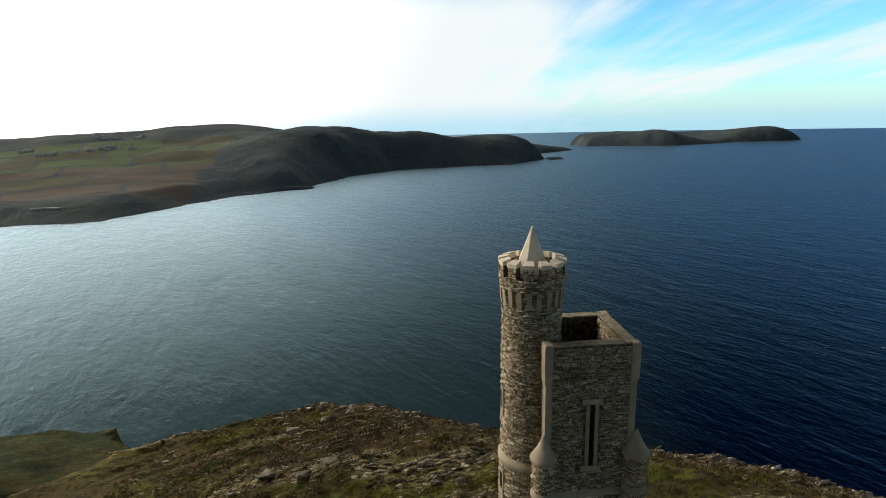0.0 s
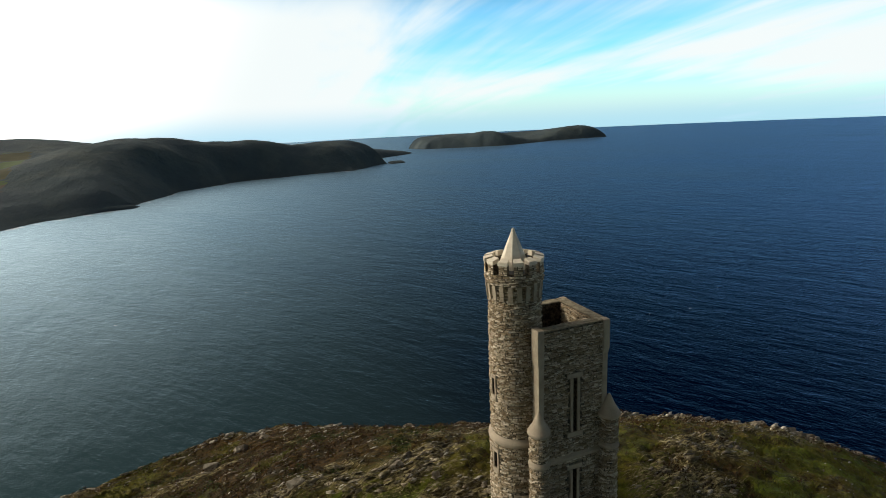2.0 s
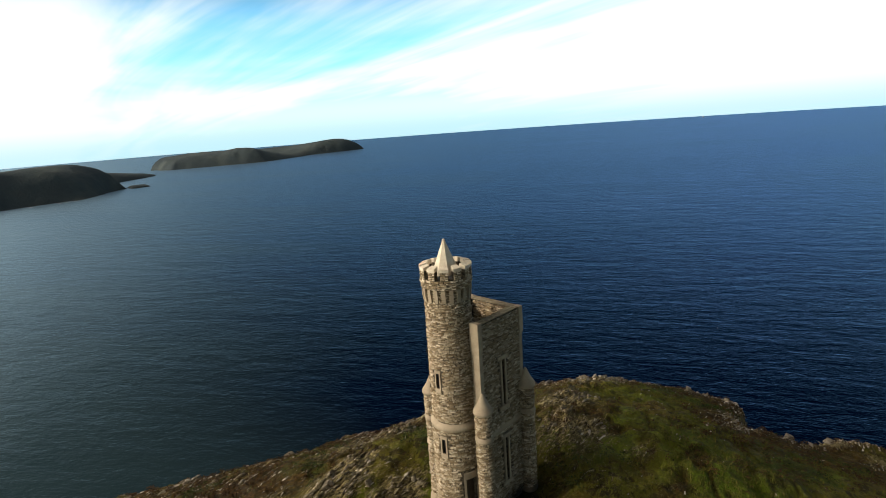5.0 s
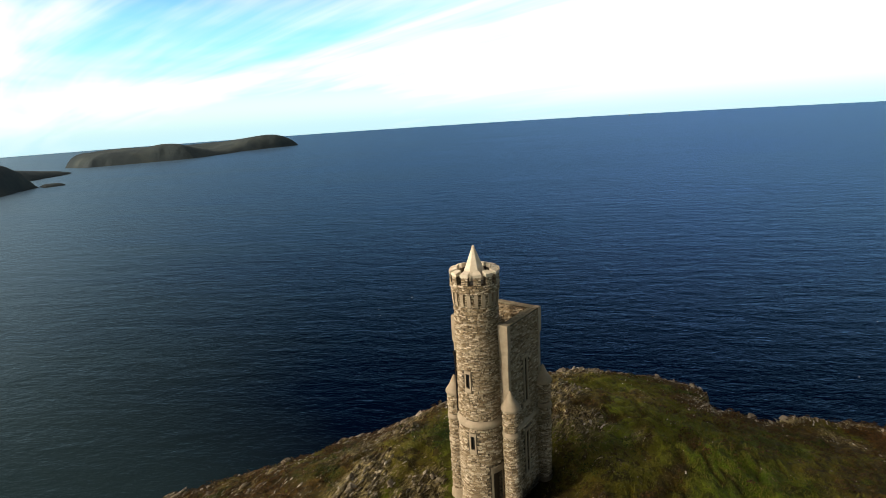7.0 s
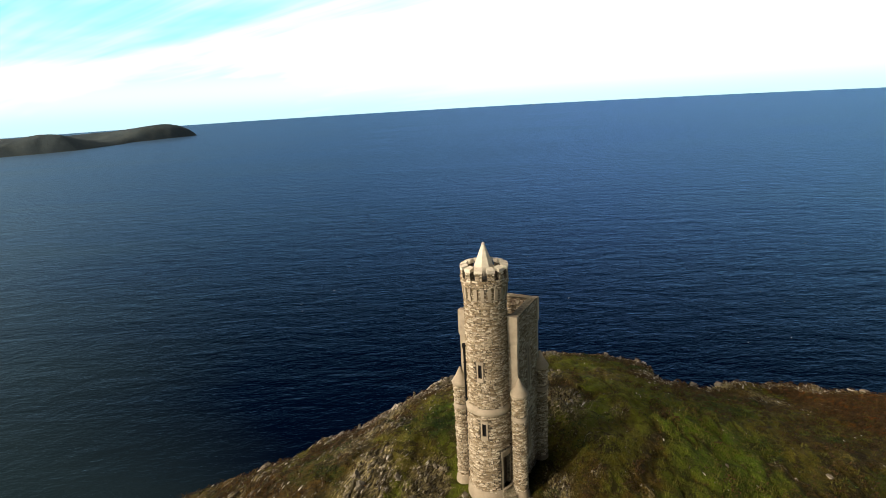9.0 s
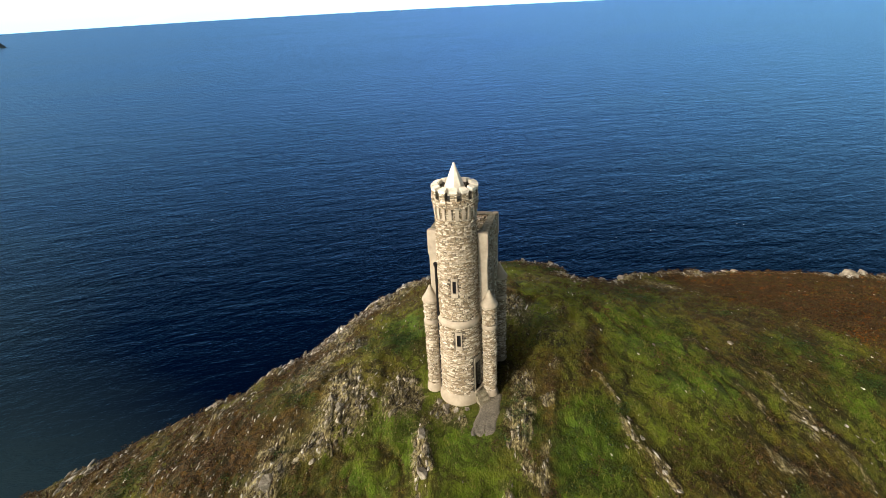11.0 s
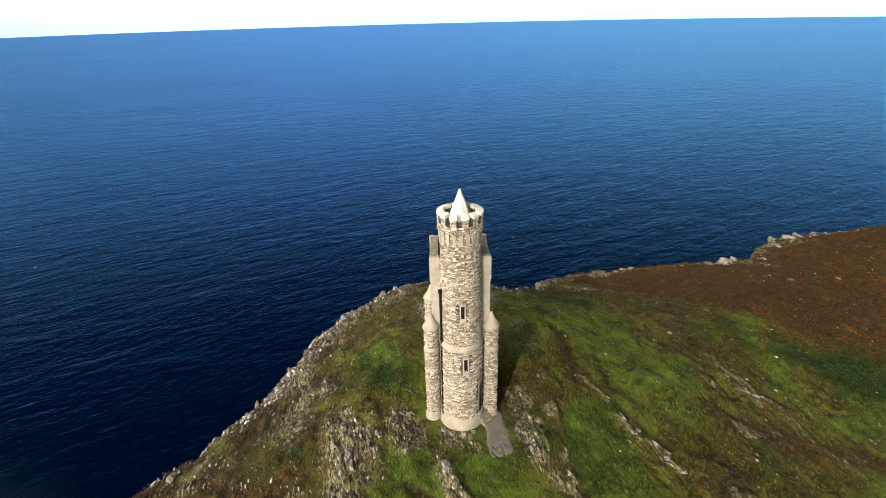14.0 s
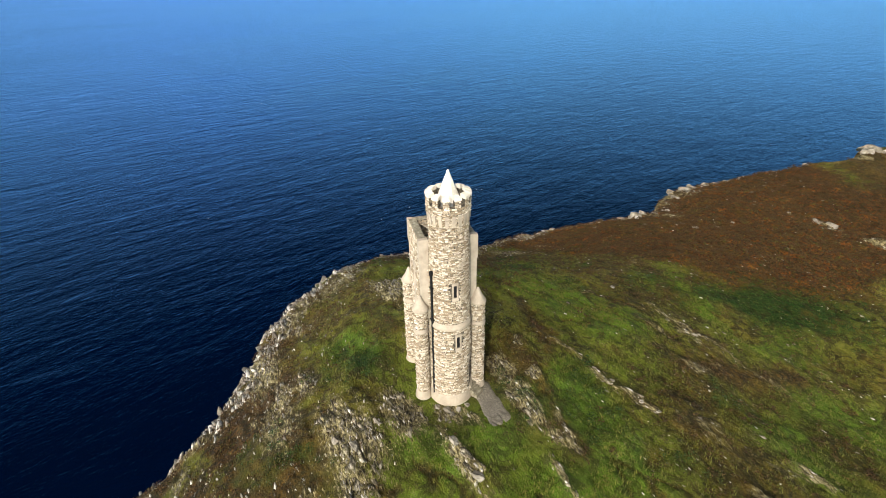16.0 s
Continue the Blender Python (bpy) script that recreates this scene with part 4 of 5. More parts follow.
turret = part("stair_turret", mesh_of("stair_turret", *shell(lambda u, v: drum_at(0, 0, shaft_r)[0](u, v, 0.0), lambda u, v: drum_at(0, 0, lambda z: shaft_r(z) - 0.34)[0](u, v), us, vs, holes, True), [M_MORTAR]), tower, "round rubble stair turret with slit windows")
SURROUND = [(HI_U, 0.165, 8.82, 10.18), (LO_U, 0.165, 4.82, 6.18), (DOOR_U, 0.36, 0.9, 4.0)]


def turret_skip(u0, u1, z0, z1):
    um, zm = (u0 + u1) / 2, (z0 + z1) / 2
    if 6.52 < zm < 6.95:
        return True
    for c, w, a, b in SURROUND:
        if u1 > c - w and u0 < c + w and z1 > a and z0 < b:
            return True
    return False


t_out, t_in = drum_at(0, 0, shaft_r)
rubble(turret, t_out, t_in, [(0, TURN)], 0.9, 14.95, 1.32, turret_skip, lambda u, z: radians(150) < u < radians(300) and 10.6 < z < 13.95, RND)


def ring_part(name, profile, parent, label="", mat=None, n=48, centre=(0, 0), a0=0.0, smooth_shade=False):
    return part(name, mesh_of(name, *lathe(profile, n, centre, a0), [mat or M_ASHLAR], smooth_shade), parent, label)


# battered plinth, string course between the storeys
ring_part("plinth", [(1.70, -0.7), (1.60, 0.25), (1.52, 0.7), (1.44, 0.98), (1.36, 1.02)], turret, "smooth battered plinth", n=40)
ring_part("string_course", [(1.30, 6.50), (1.45, 6.54), (1.48, 6.62), (1.48, 6.74), (1.44, 6.82), (1.28, 6.98)], turret, "moulded ashlar string course")


def curved_block(u0, u1, r0, r1, z0, z1, n=4, cap=0.0, mat=None):
    """A block bent round the turret; cap lifts the inner top edge."""
    v, f = [], []
    for k in range(n + 1):
        u = u0 + (u1 - u0) * k / n
        c, s = math.cos(u), math.sin(u)
        v += [(r0 * c, r0 * s, z0), (r1 * c, r1 * s, z0), (r1 * c, r1 * s, z1), (r0 * c, r0 * s, z1 + cap)]
    for k in range(n):
        a, b = 4 * k, 4 * k + 4
        f += [(a, b, b + 1, a + 1), (a + 1, b + 1, b + 2, a + 2), (a + 2, b + 2, b + 3, a + 3), (a + 3, b + 3, b, a)]
    f += [(0, 1, 2, 3), (4 * n, 4 * n + 3, 4 * n + 2, 4 * n + 1)]
    return v, f


# slit windows: dressed jambs, head and sill round the openings
for c, a, b in ((HI_U, 9.08, 9.98), (LO_U, 5.08, 5.98)):
    win = part("slit_window", mesh_of("head", *curved_block(c - 0.16, c + 0.16, 1.05, shaft_r(b) + 0.055, b, b + 0.20), [M_ASHLAR]), turret, "slit window with dressed stone surround")
    part("sill", mesh_of("sill", *curved_block(c - 0.16, c + 0.16, 1.05, shaft_r(a) + 0.07, a - 0.26, a), [M_ASHLAR]), win)
    part("pane", mesh_of("pane", *curved_block(c - 0.0895, c + 0.0895, shaft_r(a) - 0.11, shaft_r(a) - 0.07, a + 0.004, b - 0.004), [M_GLASS]), win, "dark unlit glazing")
    for k in (-1, 1):
        u0, u1 = sorted((c + k * 0.091, c + k * 0.155))
        part("jamb", mesh_of("jamb", *curved_block(u0, u1, 1.05, shaft_r(a) + 0.05, a + 0.003, b - 0.003), [M_ASHLAR]), win)
# doorway: plain stone frame with a deep lintel, plank door set back
door = part("door", mesh_of("door_leaf", *curved_block(DOOR_U - 0.24, DOOR_U + 0.24, 1.06, 1.12, 1.10, 3.45), [M_DOOR]), turret, "dark plank door in a stone frame")
part("lintel", mesh_of("lintel", *curved_block(DOOR_U - 0.35, DOOR_U + 0.35, 1.08, 1.45, 3.45, 3.85), [M_ASHLAR]), door, "deep stone lintel")
part("threshold", mesh_of("threshold", *curved_block(DOOR_U - 0.35, DOOR_U + 0.35, 1.08, 1.56, 0.92, 1.10), [M_ASHLAR]), door)
for k in (-1, 1):
    u0, u1 = sorted((DOOR_U + k * 0.251, DOOR_U + k * 0.35))
    part("jamb", mesh_of("jamb", *curved_block(u0, u1, 1.08, 1.40, 1.103, 3.447), [M_ASHLAR]), door)

# crown: corbels, parapet ring, merlons with sloped caps, spire
crown = ring_part("parapet", [(1.02, 14.88), (1.37, 14.88), (1.37, 15.40), (1.02, 15.40), (1.02, 14.88)], turret, "corbelled rubble battlement parapet", M_MORTAR)
N_CORBEL = 20
for k in range(N_CORBEL):
    c = TURN * k / N_CORBEL
    vv, ff = [], []
    for za, zb, r in ((14.12, 14.36, 1.335), (14.36, 14.61, 1.365), (14.61, 14.875, 1.39)):
        w = RND.uniform(0.070, 0.086)
        q, g = curved_block(c - w, c + w, 1.15, r + RND.uniform(-0.012, 0.015), za + 0.008, zb - 0.008, 2)
        ff += [tuple(len(vv) + i for i in f) for f in g]
        vv += q
    part("corbel", mesh_of("corbel", vv, ff, [M_ASHLAR]), crown)
c_out, c_in = drum_at(0, 0, lambda z: 1.37)
rubble(crown, c_out, c_in, [(0, TURN)], 14.88, 15.40, 1.37, lambda *a: False, lambda u, z: False, RND)
N_MERLON = 12
for k in range(N_MERLON):
    c = TURN * (k + 0.35) / N_MERLON
    mer = part("merlon", mesh_of("merlon", *curved_block(c - 0.155, c + 0.155, 1.06, 1.40, 15.402, 15.88), [M_MORTAR]), crown, "rubble merlon with sloped coping")
    part("coping", mesh_of("coping", *curved_block(c - 0.168, c + 0.168, 1.03, 1.45, 15.883, 16.05, 4, 0.10), [M_SPIRE]), mer, "pale sloped coping stone")
    vv, ff, o = [], [], 0
    for za, zb in ((15.41, 15.51), (15.51, 15.61), (15.61, 15.70), (15.70, 15.79), (15.79, 15.875)):
        u = c - 0.155
        while u < c + 0.15:
            w = min(RND.uniform(0.11, 0.24), c + 0.155 - u)
            q, g = stone_shape(drum_at(0, 0, lambda z: 1.40)[0], drum_at(0, 0, lambda z: 1.40)[1], u + 0.008, u + w - 0.008, za + 0.008, zb - 0.008, RND.uniform(0.015, 0.04), RND)
            ff += [tuple(len(vv) + i for i in f) for f in g]
            vv += q
            u += w
    part("facing", mesh_of("facing", vv, ff, [M_STONE]), mer)
ring_part("roof_deck", [(1.03, 15.30), (1.03, 15.36), (0.72, 15.50)], crown, "lead roof behind the battlements", M_LEAD, 32)
spire = ring_part("spire", [(0.76, 15.46), (0.74, 15.66), (0.67, 15.80), (0.10, 17.24), (0.085, 17.34), (0.03, 17.41)], turret, "pale octagonal stone spire", M_SPIRE, 8, a0=radians(10))

# --- square tower behind the turret
SX0, SX1, SY = 0.22, 4.04, 1.88
keep = tagged(new("keep"), "square rubble tower with open parapet")
keep.parent = tower
TOP = 12.68
LANCET_X = 2.22
lancets = [(LANCET_X - 0.115, LANCET_X + 0.115, 7.12, 10.02), (LANCET_X - 0.115, LANCET_X + 0.115, 2.10, 5.00)]
zs = sorted({0.4 * k for k in range(-2, 32) if 0.4 * k < TOP} | {TOP} | {h[2] for h in lancets} | {h[3] for h in lancets})
xs = sorted({SX0 + (SX1 - SX0) * k / 8 for k in range(9)} | {h[0] for h in lancets} | {h[1] for h in lancets})
ys = [-SY + 0.5 + (2 * SY - 1.0) * k / 8 for k in range(9)]
TH = 0.5


def face_map(axis, at, sign):
    if axis == "y":
        return (lambda u, v, p=0.0: (u, at + sign * p, v)), (lambda u, v: (u, at - sign * 0.01, v)), (lambda u, v: (u, at - sign * TH, v))
    return (lambda u, v, p=0.0: (at + sign * p, u, v)), (lambda u, v: (at - sign * 0.01, u, v)), (lambda u, v: (at - sign * TH, u, v))


WALLS = [("south", "y", -SY, -1, xs, lancets), ("north", "y", SY, 1, xs, lancets), ("east", "x", SX1, 1, ys, [])]
for word, axis, at, sign, grid, hol in WALLS:
    o, near_in, deep = face_map(axis, at, sign)
    wall = part("wall", mesh_of("wall", *shell(lambda u, v: o(u, v), deep, grid, zs, hol, False), [M_MORTAR]), keep)

    def skip(u0, u1, z0, z1, hol=hol):
        if 5.60 < (z0 + z1) / 2 < 5.92:
            return True
        for a, b, c, d in hol:
            if u1 > a - 0.17 and u0 < b + 0.17 and z1 > c - 0.30 and z0 < d + 0.30:
                return True
            if u1 > a - 0.36 and u0 < b + 0.36 and (d + 0.02 < (z0 + z1) / 2 < d + 0.30 or c - 0.30 < (z0 + z1) / 2 < c - 0.02):
                return True
        return False
    lo, hi = (SX0 + 0.22, SX1 - 0.22) if axis == "y" else (-SY + 0.22, SY - 0.22)
    chosen = (lambda u, z: 9.2 < z < 12.5) if word == "south" else (lambda u, z: False)
    rubble(wall, o, near_in, [(lo, hi)], 0.2, TOP - 0.08, 1.0, skip, chosen, RND)
    # dressed lancet windows
    for a, b, c, d in hol:
        y0, y1 = sorted((at - sign * 0.40, at + sign * 0.075))
        win = part("lancet_window", bm_mesh("head", block(a - 0.34, b + 0.34, y0, y1 + (0.01 if sign > 0 else 0), d, d + 0.27), M_ASHLAR), wall, "tall lancet with dressed surround")
        part("sill", bm_mesh("sill", block(a - 0.34, b + 0.34, y0, y1, c - 0.27, c), M_ASHLAR), win)
        z = c
        odd = 0
        while z < d - 0.01:
            h = min(RND.uniform(0.42, 0.62), d - z)
            for k, edge in ((-1, a), (1, b)):
                w = 0.155 if odd % 2 else 0.165
                q = sorted((edge + k * 0.002, edge + k * w))
                part("jamb", bm_mesh("jamb", block(q[0], q[1], y0, y1 - 0.008 * (odd % 2), z + 0.003, z + h - 0.003, 0.012), M_ASHLAR), win)
            z += h
            odd += 1
    # sloping string course
    q = 0.10
    if axis == "y":
        yb = at + sign * q
        v = [(SX0 + 0.3, at - sign * 0.02, 5.58), (SX1 - 0.3, at - sign * 0.02, 5.58), (SX1 - 0.3, yb, 5.62), (SX0 + 0.3, yb, 5.62), (SX1 - 0.3, yb, 5.78), (SX0 + 0.3, yb, 5.78), (SX1 - 0.3, at - sign * 0.02, 5.96), (SX0 + 0.3, at - sign * 0.02, 5.96)]
    else:
        xb = at + sign * q
        v = [(at - sign * 0.02, -SY + 0.4, 5.58), (at - sign * 0.02, SY - 0.4, 5.58), (xb, SY - 0.4, 5.62), (xb, -SY + 0.4, 5.62), (xb, SY - 0.4, 5.78), (xb, -SY + 0.4, 5.78), (at - sign * 0.02, SY - 0.4, 5.96), (at - sign * 0.02, -SY + 0.4, 5.96)]
    part("string_course", mesh_of("string_course", v, [(0, 1, 2, 3), (3, 2, 4, 5), (5, 4, 6, 7), (7, 6, 1, 0), (0, 3, 5, 7), (1, 6, 4, 2)], [M_ASHLAR]), wall, "sloped ashlar string course")
    # flat coping along the top
    if axis == "y":
        y0, y1 = sorted((at - sign * (TH + 0.02), at + sign * 0.09))
        part("coping", bm_mesh("coping", block(SX0 + 0.02, SX1 - 0.53, y0 + 0.04, y1 - 0.04, TOP, TOP + 0.06, 0.025), M_MOSSY), wall)
    else:
        part("coping", bm_mesh("coping", block(SX1 - TH + 0.02, SX1 + 0.05, -SY - 0.05, SY + 0.05, TOP + 0.002, TOP + 0.064, 0.025), M_MOSSY), wall)

    # rubble on the inside of the parapet
    if axis == "x":
        oi, ni, _ = face_map("x", SX1 - TH, -1)
        rubble(wall, oi, ni, [(-SY + 0.55, SY - 0.55)], 9.6, TOP - 0.02, 1.0, lambda *a: False, lambda u, z: False, RND)

# front cheeks beside the turret
for k in (-1, 1):
    y0, y1 = sorted((k * 0.80, k * (SY - 0.003)))
    cheek = part("wall", bm_mesh("wall", block(SX0 - 0.003, SX0 + TH, y0, y1, -0.6, TOP, 0.0), M_MORTAR), keep)
    o, ni, _ = face_map("x", SX0 - 0.003, -1)
    rubble(cheek, o, ni, [sorted((k * 0.9, k * 1.48))], 0.4, TOP - 0.1, 1.0, lambda *a: False, lambda u, z: False, RND)
    part("coping", bm_mesh("coping", block(SX0 - 0.05, SX0 + TH, *sorted((k * 0.80, k * 1.35)), TOP + 0.003, TOP + 0.058, 0.02), M_MOSSY), cheek)
part("roof_deck", bm_mesh("roof_deck", block(SX0 + 0.2, SX1 - 0.45, -SY + 0.45, SY - 0.45, 9.4, 9.55, 0.0), M_LEAD), keep, "dark lead roof inside the parapet")


# dressed corner pilasters: slim below, a wider block round the parapet
def pilaster(cx, cy, kx, ky, wx, wy):
    bm = bmesh.new()

    def ringz(a, z):
        x0, x1 = sorted((cx - kx * a, cx + kx * wx))
        y0, y1 = sorted((cy - ky * a, cy + ky * wy))
        return [bm.verts.new(p) for p in ((x0, y0, z), (x1, y0, z), (x1, y1, z), (x0, y1, z))]
    rows = [ringz(0.06, 6.5), ringz(0.06, 10.95), ringz(0.12, 11.22), ringz(0.12, TOP + 0.02), ringz(0.09, TOP + (0.13 if kx > 0 else 0.07))]
    for p, q in zip(rows, rows[1:]):
        for i in range(4):
            bm.faces.new((p[i], p[(i + 1) % 4], q[(i + 1) % 4], q[i]))
    bm.faces.new(rows[-1])
    bm.faces.new(rows[0][::-1])
    bmesh.ops.recalc_face_normals(bm, faces=bm.faces[:])
    bmesh.ops.bevel(bm, geom=bm.edges[:], offset=0.018, segments=1, affect="EDGES")
    return bm


for cx, kx in ((SX0, 1), (SX1, -1)):
    for ky in (-1, 1):
        part("pilaster", bm_mesh("pilaster", pilaster(cx, ky * SY, kx, -ky, 0.24, 0.54 if kx > 0 else 0.24), M_ASHLAR), keep, "smooth dressed corner pilaster")

# --- four round corner buttress turrets with conical caps
for cx, cy in ((0.10, -2.04), (0.10, 2.04), (4.16, -2.04), (4.16, 2.04)):
    R = 0.44
    but = ring_part("corner_turret", [(R - 0.005, -0.6), (R - 0.005, 7.7)], tower, "slim round rubble corner turret", M_MORTAR, 28, (cx, cy))
    o, ni = drum_at(cx, cy, lambda z: R)
    rubble(but, o, ni, [(0, TURN)], 0.75, 7.62, R, lambda a, b, c, d: 5.92 < (c + d) / 2 < 6.28, lambda u, z: False, RND)
    ring_part("cap", [(R - 0.1, 7.60), (R + 0.10, 7.62), (R + 0.14, 7.70), (R + 0.13, 7.80), (0.30, 8.22), (0.07, 8.74), (0.02, 8.80)], but, "smooth conical stone cap", n=28, centre=(cx, cy))
    ring_part("band", [(R - 0.1, 5.86), (R + 0.08, 5.92), (R + 0.11, 6.02), (R + 0.08, 6.12), (R - 0.1, 6.34)], but, n=28, centre=(cx, cy))
    ring_part("base", [(R + 0.22, -0.7), (R + 0.19, 0.1), (R + 0.14, 0.5), (R + 0.03, 0.82), (R - 0.1, 0.84)], but, "smooth flared base", n=28, centre=(cx, cy))

# iron rainwater pipe in the corner
pipe = part("downpipe", mesh_of("downpipe", *lathe([(0.085, 0.3), (0.085, 10.6)], 8, (-0.50, 1.34)), [M_IRON]), tower, "black iron rainwater pipe")
for z in (2.0, 4.5, 7.0, 9.5):
    part("bracket", bm_mesh("bracket", block(-0.58, -0.2, 1.20, 1.44, z, z + 0.06, 0.01), M_IRON), pipe)
part("hopper", mesh_of("hopper", *lathe([(0.07, 10.4), (0.15, 10.65), (0.15, 10.8)], 8, (-0.50, 1.34)), [M_IRON]), pipe)

# --- steps and gravel path to the door
dx, dy = math.cos(DOOR_U), math.sin(DOOR_U)
steps_ob = thing("door_steps", "worn stone steps up to the tower door", "steps")
sx, sy = math.cos(radians(222)), math.sin(radians(222))
for k in range(3):
    r0 = 0.02 + 0.28 * k
    c = [(1.36 * dx + sx * r - sy * w * 0.42, 1.36 * dy + sy * r + sx * w * 0.42) for r, w in ((r0, -1), (r0, 1), (r0 + 0.32, 1), (r0 + 0.32, -1))]
    zt = 0.92 - 0.20 * k
    v = [(*p, -0.4) for p in c] + [(*p, zt) for p in c]
    part("step", mesh_of("step", v, [(3, 2, 1, 0), (4, 5, 6, 7), (0, 1, 5, 4), (1, 2, 6, 5), (2, 3, 7, 6), (3, 0, 4, 7)], [M_MOSSY]), steps_ob)

# gravel path: a fan of trodden grit in front of the steps
px_, py_, pt_ = [], [], []
n_a, n_b = 44, 20
for j in range(n_b + 1):
    for i in range(n_a + 1):
        f, g = i / n_a, j / n_b * 2 - 1
        wob = 0.22 * (float(fbm(f * 9.0 + 3, 1.0 if g > 0 else 6.0, 1.0, 3, 5)) - 0.5)
        q = 0.3 + f * (4.8 - 0.22 * g )
        half = 0.74 + 0.06 * f + wob * g * g
        ax, ay = math.cos(radians(182)), math.sin(radians(182))
        px_.append(0.3 + ax * q - ay * g * half)
        py_.append(-2.22 + ay * q + ax * g * half)
px_, py_ = np.array(px_), np.array(py_)
pz_, _ = ground_z(px_, py_)
fan = (np.arange(len(px_)) % (n_a + 1)) / n_a
rim = np.abs((np.arange(len(px_)) // (n_a + 1)) / n_b * 2 - 1)
pz_ = pz_ + 0.07 - 0.10 * rim ** 7 - 0.10 * fan ** 26
i = (np.arange(n_b)[:, None] * (n_a + 1) + np.arange(n_a)[None]).ravel()
pt_ = np.concatenate([np.stack([i, i + n_a + 2, i + 1], 1), np.stack([i, i + n_a + 1, i + n_a + 2], 1)])
tagged(new("path", fast_mesh("path", np.stack([px_, py_, pz_], 1), pt_[:, ::-1], [M_GRAVEL], True)), "trodden grey gravel path leading to the tower door", "path", kind="structure")

# ---------------------------------------------------------------- loose cover on the headland
rng = np.random.default_rng(5)


def rock_template(seed, n=9, deep=0.36, tall=0.42):
    """An angular slab: the hull of scattered points, longer along x."""
    r = random.Random(seed)
    bm = bmesh.new()
    for _ in range(n):
        p = Vector((r.gauss(0, 1), r.gauss(0, 1), r.gauss(0, 1))).normalized()
        bm.verts.new((p.x * 1.0, p.y * deep, p.z * tall))
    out = bmesh.ops.convex_hull(bm, input=bm.verts[:])
    bmesh.ops.delete(bm, geom=list({e for e in out["geom_interior"] + out["geom_unused"] if isinstance(e, bmesh.types.BMVert)}), context="VERTS")
    bmesh.ops.triangulate(bm, faces=bm.faces[:])
    bm.verts.ensure_lookup_table(), bm.verts.index_update()
    v = np.array([tuple(q.co) for q in bm.verts])
    f = np.array([[q.index for q in fc.verts] for fc in bm.faces])
    bm.free()
    return v, f


def tuft_template(seed, blades, height, spread, width):
    r = random.Random(seed)
    v, f = [], []
    for _ in range(blades):
        a, lean = r.uniform(0, 2 * math.pi), r.uniform(0.2, 1.0)
        bx, by = r.gauss(0, spread * 0.4), r.gauss(0, spread * 0.4)
        h = height * r.uniform(0.5, 1.1)
        s, c = math.sin(a), math.cos(a)
        o = len(v)
        v += [(bx - s * width, by + c * width, -0.03), (bx + s * width, by - c * width, -0.03), (bx + c * lean * spread, by + s * lean * spread, h)]
        f.append((o, o + 1, o + 2))
    return np.array(v), np.array(f)


def bush_template(seed, sprigs, height, spread, leaf):
    """A low mound of small leaf triangles."""
    r = random.Random(seed)
    v, f = [], []
    for _ in range(sprigs):
        a, e = r.uniform(0, 2 * math.pi), r.uniform(0.1, 1.4)
        d = Vector((math.cos(a) * math.cos(e) * spread, math.sin(a) * math.cos(e) * spread, math.sin(e) * height)) * r.uniform(0.65, 1.05)
        p = Vector((r.gauss(0, 1), r.gauss(0, 1), r.gauss(0, 0.8))).normalized() * leaf
        q = Vector((r.gauss(0, 1), r.gauss(0, 1), r.gauss(0, 0.8))).normalized() * leaf
        o = len(v)
        v += [tuple(d), tuple(d + p), tuple(d + q)]
        f.append((o, o + 1, o + 2))
    return np.array(v), np.array(f)


def strew(name, label, category, templates, xs_, ys_, zs_, size, yaw, mat, flat=1.0, tilt=0.0):
    V, T, o = [], [], 0
    pick = rng.integers(0, len(templates), len(xs_))
    for k, (tv, tf) in enumerate(templates):
        idx = np.where(pick == k)[0]
        if not len(idx):
            continue
        c, s = np.cos(yaw[idx])[:, None], np.sin(yaw[idx])[:, None]
        sz = size[idx][:, None]
        lx, ly, lz = tv[:, 0][None] * sz, tv[:, 1][None] * sz, tv[:, 2][None] * sz * flat
        if tilt:
            ta = rng.normal(0.5, 0.35, len(idx))[:, None] * tilt
            ly, lz = ly * np.cos(ta) - lz * np.sin(ta), ly * np.sin(ta) + lz * np.cos(ta)
        P = np.stack([lx * c - ly * s + xs_[idx][:, None], lx * s + ly * c + ys_[idx][:, None], lz + zs_[idx][:, None]], -1).reshape(-1, 3)
        n = tv.shape[0]
        T.append((tf[None] + (np.arange(len(idx)) * n)[:, None, None] + o).reshape(-1, 3))
        V.append(P)
        o += len(P)
    return tagged(new(name, fast_mesh(name, np.concatenate(V), np.concatenate(T), [mat])), label, category, kind="stuff")


def spots(n, x0, x1, y0, y1, want, limit):
    """Random places weighted by want(x, y, s, shares)."""
    X, Y = rng.uniform(x0, x1, n), rng.uniform(y0, y1, n)
    Z, S = ground_z(X, Y)
    ok = rng.uniform(0, 1, n) < want(X, Y, S, cover(X, Y, S))
    ok &= ~((X > -1.9) & (X < 4.9) & (np.abs(Y) < 2.8))
    ok &= ~((np.abs(Y + 2.2) < 1.1) & (X > -5.2) & (X < 0))
    X, Y, Z, S = X[ok][:limit], Y[ok][:limit], Z[ok][:limit], S[ok][:limit]
    return X, Y, Z


rocks = [rock_template(k, 8 + k % 5) for k in range(10)]
